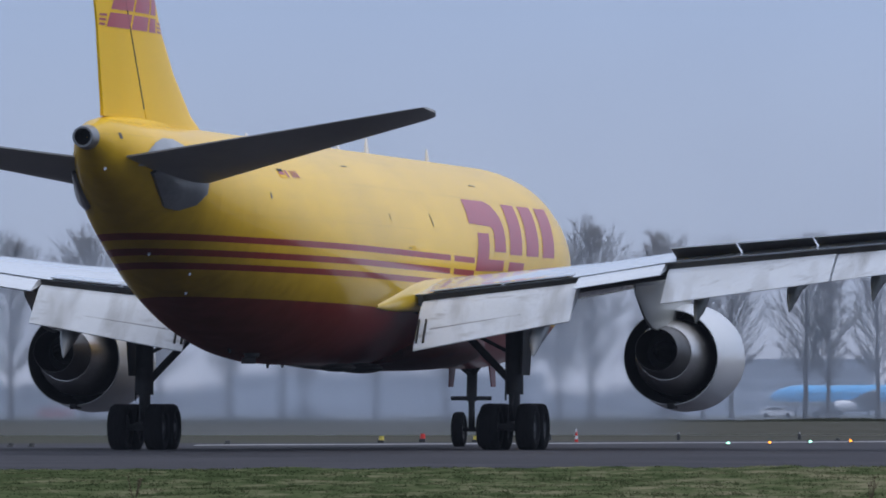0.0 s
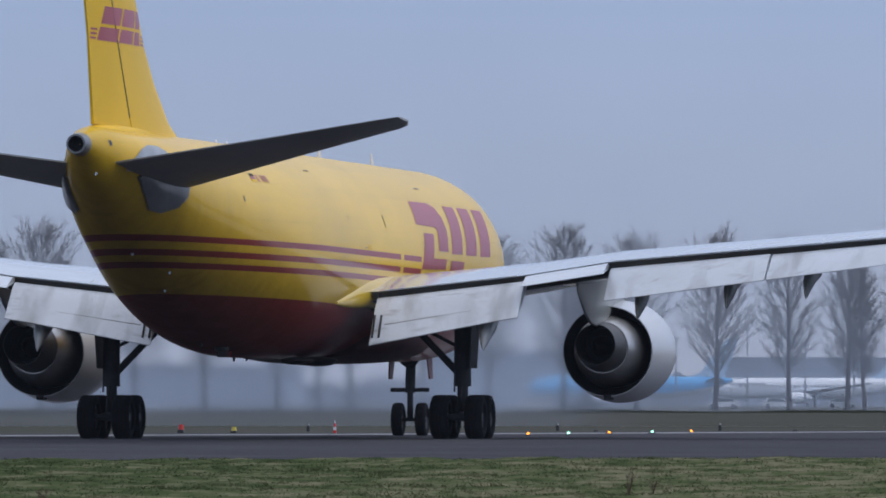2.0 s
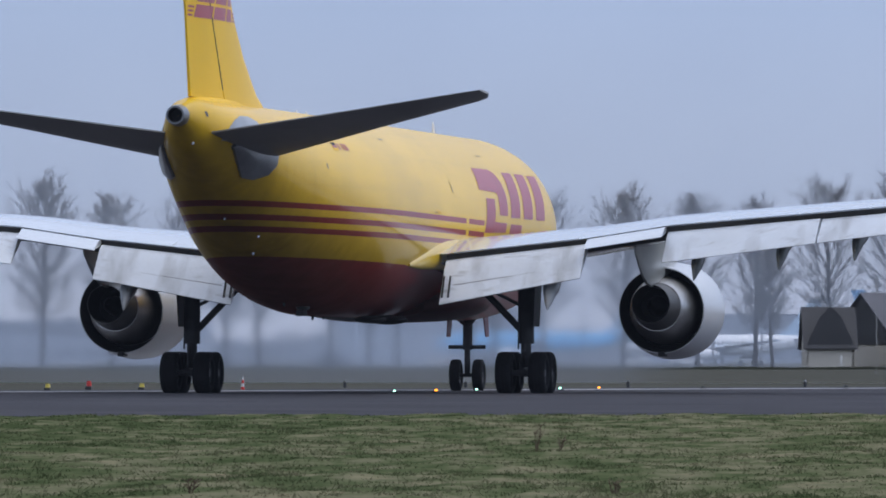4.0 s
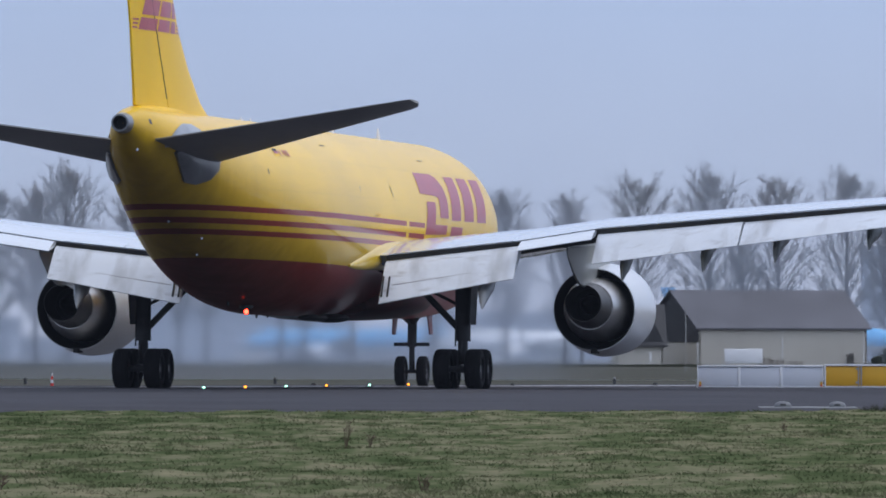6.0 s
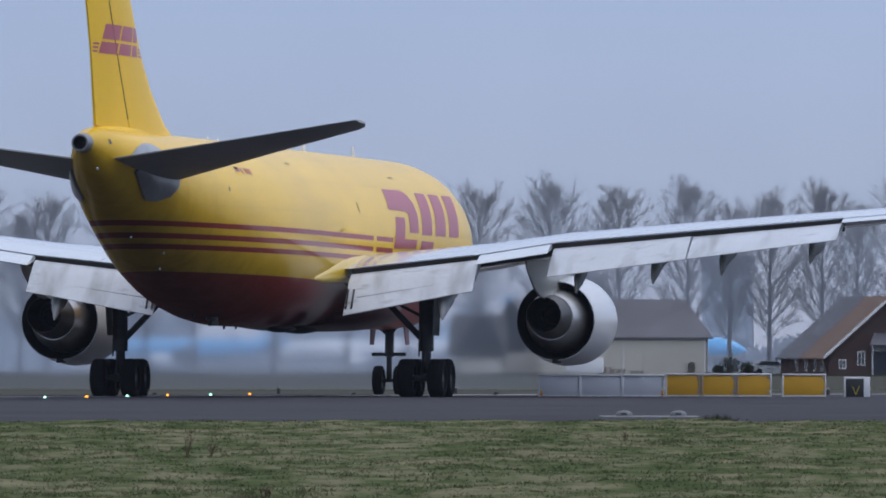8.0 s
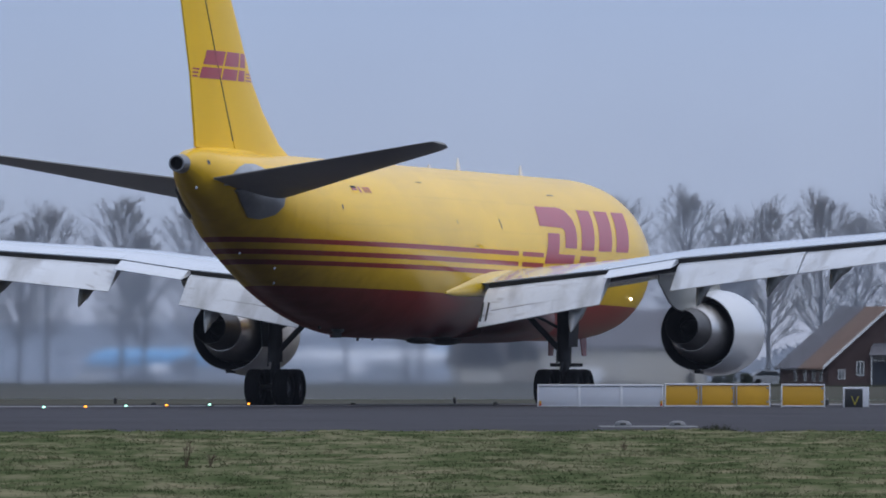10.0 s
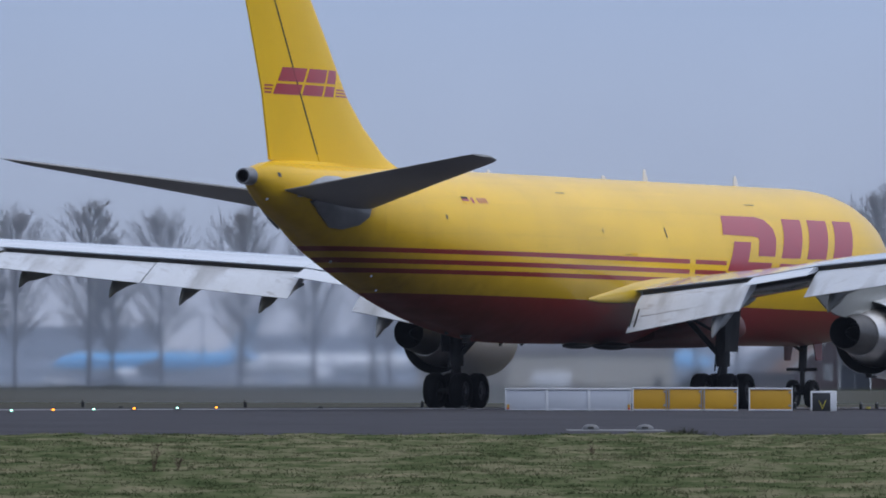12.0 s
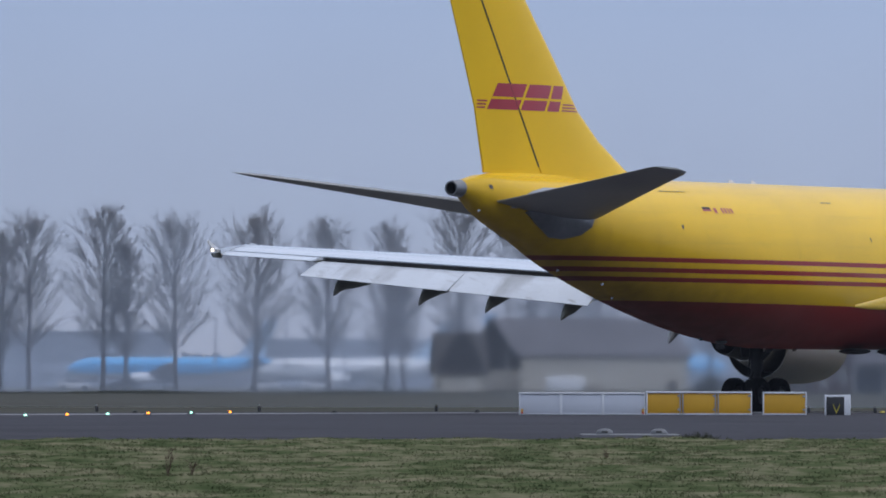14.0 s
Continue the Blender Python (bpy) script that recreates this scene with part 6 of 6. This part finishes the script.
# ---- grass of the meadow before the taxiway: blades in tufts ----
def grass_material(name, thin=False):
    m = bpy.data.materials.new(name)
    m.use_nodes = True
    n, l = m.node_tree.nodes, m.node_tree.links
    b = n["Principled BSDF"]
    b.inputs["Roughness"].default_value = 1.0
    b.inputs["Specular IOR Level"].default_value = 0.0
    tc = n.new("ShaderNodeTexCoord")
    mp = n.new("ShaderNodeMapping")
    mp.inputs["Scale"].default_value = (1.3, 0.34, 11.0)
    l.new(tc.outputs["Object"], mp.inputs["Vector"])
    ns = n.new("ShaderNodeTexNoise")
    ns.inputs["Scale"].default_value, ns.inputs["Detail"].default_value, ns.inputs["Roughness"].default_value = 1.0, 8, 0.62
    l.new(mp.outputs[0], ns.inputs["Vector"])
    geo = n.new("ShaderNodeNewGeometry")
    ad = n.new("ShaderNodeMath")
    ad.operation = "MULTIPLY_ADD"
    l.new(geo.outputs["Random Per Island"], ad.inputs[0])
    ad.inputs[1].default_value = 0.02
    # the grass grows greener towards the wet end of the meadow
    sp, wet, su = n.new("ShaderNodeSeparateXYZ"), n.new("ShaderNodeMapRange"), n.new("ShaderNodeMath")
    l.new(tc.outputs["Object"], sp.inputs[0])
    l.new(sp.outputs["X"], wet.inputs["Value"])
    wet.inputs["From Min"].default_value, wet.inputs["From Max"].default_value = -13.0, -4.0
    wet.inputs["To Min"].default_value, wet.inputs["To Max"].default_value = -0.09, 0.0
    su.operation = "ADD"
    l.new(ns.outputs["Fac"], su.inputs[0])
    l.new(wet.outputs[0], su.inputs[1])
    l.new(su.outputs[0], ad.inputs[2])
    cr = n.new("ShaderNodeValToRGB")
    e = cr.color_ramp.elements
    e[0].position, e[0].color = 0.36, (0.050, 0.067, 0.030, 1)
    e[1].position, e[1].color = 0.69, (0.195, 0.178, 0.110, 1)
    k = e.new(0.48)
    k.color = (0.085, 0.101, 0.049, 1)
    k = e.new(0.57)
    k.color = (0.140, 0.138, 0.082, 1)
    l.new(ad.outputs[0], cr.inputs[0])
    l.new(cr.outputs[0], b.inputs["Base Color"])
    if thin:   # light passes through single blades
        through_leaf, mix = n.new("ShaderNodeBsdfTranslucent"), n.new("ShaderNodeMixShader")
        l.new(cr.outputs[0], through_leaf.inputs["Color"])
        mix.inputs[0].default_value = 0.68
        l.new(b.outputs[0], mix.inputs[1])
        l.new(through_leaf.outputs[0], mix.inputs[2])
        l.new(mix.outputs[0], n["Material Output"].inputs["Surface"])
    return m


gr = np.random.RandomState(4)
tufts = 17000
gy = 58 + (178 - 58) * gr.rand(tufts) ** 1.15
gx = gy * (-0.135 + 0.195 * gr.rand(tufts))
keep = gy < 156.0 + 0.36 * (gx + 14) + 1.2 * np.sin(gx * 1.7) + 0.8 * np.sin(gx * 4.1)
gx, gy = gx[keep], gy[keep]
patch_h = np.array([noise.noise(Vector((a * 0.5, b * 0.12, 0))) for a, b in zip(gx, gy)])
blades = 6
n = len(gx)
bx = np.repeat(gx, blades) + gr.normal(0, 0.05, n * blades)
by = np.repeat(gy, blades) + gr.normal(0, 0.08, n * blades)
hh = np.repeat(0.018 + 0.020 * patch_h, blades) * gr.uniform(0.6, 1.7, n * blades) + 0.007
tall = gr.rand(n * blades) < 0.01
hh[tall] *= 1.7
wd = gr.uniform(0.004, 0.010, n * blades) * (0.6 + np.repeat(gy, blades) / 120)
ang = gr.uniform(0, 6.283, n * blades)
lx, ly = gr.normal(0, 1.0, n * blades) * hh, gr.normal(0, 1.0, n * blades) * hh
v = np.empty((n * blades, 3, 3))
v[:, 0] = np.stack([bx - wd * np.cos(ang), by - wd * np.sin(ang), np.zeros_like(bx)], 1)
v[:, 1] = np.stack([bx + wd * np.cos(ang), by + wd * np.sin(ang), np.zeros_like(bx)], 1)
v[:, 2] = np.stack([bx + lx, by + ly, hh], 1)
TURF = grass_material("turf")
BLADES = grass_material("grass_blades", thin=True)


def sward(x, y):
    """Height of the tufty turf, thinning out at the asphalt's edge."""
    h = 0.045 + 0.050 * noise.noise(Vector((x * 0.8, y * 0.22, 0))) + 0.024 * noise.noise(Vector((x * 2.6, y * 0.9, 5))) + 0.015 * noise.noise(Vector((x * 7.0, y * 2.6, 9)))
    brink = 156.0 + 0.36 * (x + 14) + 1.5 * noise.noise(Vector((x * 0.9, 0, 0))) + 1.6 * noise.noise(Vector((x * 3.0, 7, 0)))
    return max(0.0, h) * max(0.0, min(1.0, (brink - y) / 2.5 + 0.5)) - (0.05 if y > brink + 1.2 else 0.0)


cols, rws = 330, 330
tx = np.linspace(-0.14, 0.065, cols)
ty = 52 * (172 / 52) ** np.linspace(0, 1, rws)
turf_v = [(a * b, b, sward(a * b, b) + 0.004) for b in ty for a in tx]
turf_f = [(j * cols + i, j * cols + i + 1, (j + 1) * cols + i + 1, (j + 1) * cols + i) for j in range(rws - 1) for i in range(cols - 1)]
me = bpy.data.meshes.new("meadow_turf")
me.from_pydata(turf_v, [], turf_f)
me.materials.append(TURF)
me.polygons.foreach_set("use_smooth", [True] * len(me.polygons))
tagged(new("meadow_turf", me), "tufty green and straw meadow turf before the taxiway", "turf", kind="stuff")
bz = np.array([sward(a, b) for a, b in zip(bx, by)])
v[:, :, 2] += bz[:, None]


def blade_object(name, v, mat, label):
    me = bpy.data.meshes.new(name)
    m3 = len(v) * 3
    me.vertices.add(m3)
    me.vertices.foreach_set("co", v.reshape(-1))
    me.loops.add(m3)
    me.loops.foreach_set("vertex_index", np.arange(m3))
    me.polygons.add(len(v))
    me.polygons.foreach_set("loop_start", np.arange(0, m3, 3))
    me.polygons.foreach_set("loop_total", np.full(len(v), 3))
    me.update()
    me.validate()
    me.materials.append(mat)
    return tagged(new(name, me), label, "grass", kind="stuff")


blade_object("meadow_grass", v, BLADES, "short green and straw-coloured blades in the meadow grass")

# rough verge at the far side of the airfield, before the trees
VERGE = material("verge_grass", (0.064, 0.067, 0.046), rough=0.95, vary=0.4, scale=0.3, spec=0.1)
n = 16000
bx, by = gr.uniform(-130, 70, n), gr.uniform(800, 842, n)
hh = gr.uniform(0.06, 0.32, n) * (0.7 + 0.5 * np.sin(bx * 0.3) * np.sin(bx * 0.071))
wd = gr.uniform(0.05, 0.22, n)
v = np.empty((n, 3, 3))
v[:, 0] = np.stack([bx - wd, by, np.zeros(n)], 1)
v[:, 1] = np.stack([bx + wd, by, np.zeros(n)], 1)
v[:, 2] = np.stack([bx + gr.normal(0, 0.08, n), by, hh], 1)
blade_object("verge_grass", v, VERGE, "rough dark green grass verge before the trees")

# dry weed stalks that stand above the grass
STRAW = material("dry_stalk", (0.10, 0.07, 0.045), rough=0.9, vary=0.3, scale=5)
wr = random.Random(3)
for x, y, h in ((-2.75, 97, 0.34), (-2.55, 99, 0.22), (-11.0, 100, 0.36), (-8.2, 88, 0.2), (-7.0, 68, 0.2), (-1.3, 66, 0.18), (2.4, 120, 0.2), (-4.4, 66, 0.16)):
    w = empty("dry_weed", pose(x, y, 0))
    tagged(w, "dry brown weed standing in the grass", "weed", "dry weeds")
    for k in range(4):
        bm = bmesh.new()
        a = wr.random() * 6.283
        top = Vector((math.cos(a) * h * 0.25, math.sin(a) * h * 0.25, h * wr.uniform(0.6, 1)))
        tube(bm, (0, 0, 0), top, 0.006, 0.003, 5)
        for _ in range(6):
            s = wr.uniform(0.4, 1)
            b = top * s
            tube(bm, b, b + Vector((wr.uniform(-0.06, 0.06), wr.uniform(-0.06, 0.06), wr.uniform(0.01, 0.06))), 0.004, 0.002, 4)
        part("stalk", bm, STRAW, w)

# a dark tussock at the edge of the asphalt
tussock = empty("grass_tussock", pose(4.95, 163.5, 0))
tagged(tussock, "dark green tussock of rank grass at the asphalt edge", "tussock")
v, f = [], []
for k in range(260):
    a, r = wr.random() * 6.283, 0.22 * wr.random() ** 0.5
    p = Vector((r * 1.3 * math.cos(a), r * math.sin(a), 0))
    twig(v, f, p, p * wr.uniform(1.0, 1.7) + Vector((0, 0, wr.uniform(0.06, 0.19) * (1.2 - 2 * r))), 0.008)
mesh_part("blades", v, f, VERGE, tussock)


# ---- what moves ----
def motions():
    walk(exhaust_haze, [(t, pose(x * 0.884, 380, 0)) for t, x in ((0.0, -17.5), (3.0, -6.0), (6.5, 4.0), (9.5, 14.0), (10.0, 15.5), (11.5, 20.0), (12.5, 27.0), (14.0, 33.0))])
    walk(aircraft, [(t, pose(x, y, 0, 0, 0, a)) for t, x, y, a in TAXI])
    # wheels turn by the way that they roll
    ts = [i / 15 for i in range(211)]
    tt = [r[0] for r in TAXI]
    px, py = np.interp(ts, tt, [r[1] for r in TAXI]), np.interp(ts, tt, [r[2] for r in TAXI])
    way = np.concatenate([[0], np.cumsum(np.hypot(np.diff(px), np.diff(py)))])
    for ob, x, y, r in wheels:
        walk(ob, [(t, pose(x, y, r, 0, math.degrees(s / r), 0)) for t, s in zip(ts, way)])
    # the beacon turns once in 1.42 s and points back at the meadow at 6.0 s
    walk(beacon, [(0.1 * i, pose(*beacon_seat, 0, 0, 190.6 + 360 * (0.1 * i - 6.0) / 1.42)) for i in range(141)])
    # spoilers fold down in the first half second
    for ob, org, axis, lift in spoilers:
        rows = []
        for t, k in ((0, 1.0), (0.1, 0.86), (0.2, 0.62), (0.3, 0.38), (0.4, 0.17), (0.5, 0.04), (0.6, 0.0), (14.0, 0.0)):
            rows.append((t, Matrix.Translation(org) @ Matrix.Rotation(radians(lift * k), 4, axis)))
        walk(ob, rows)


motions()
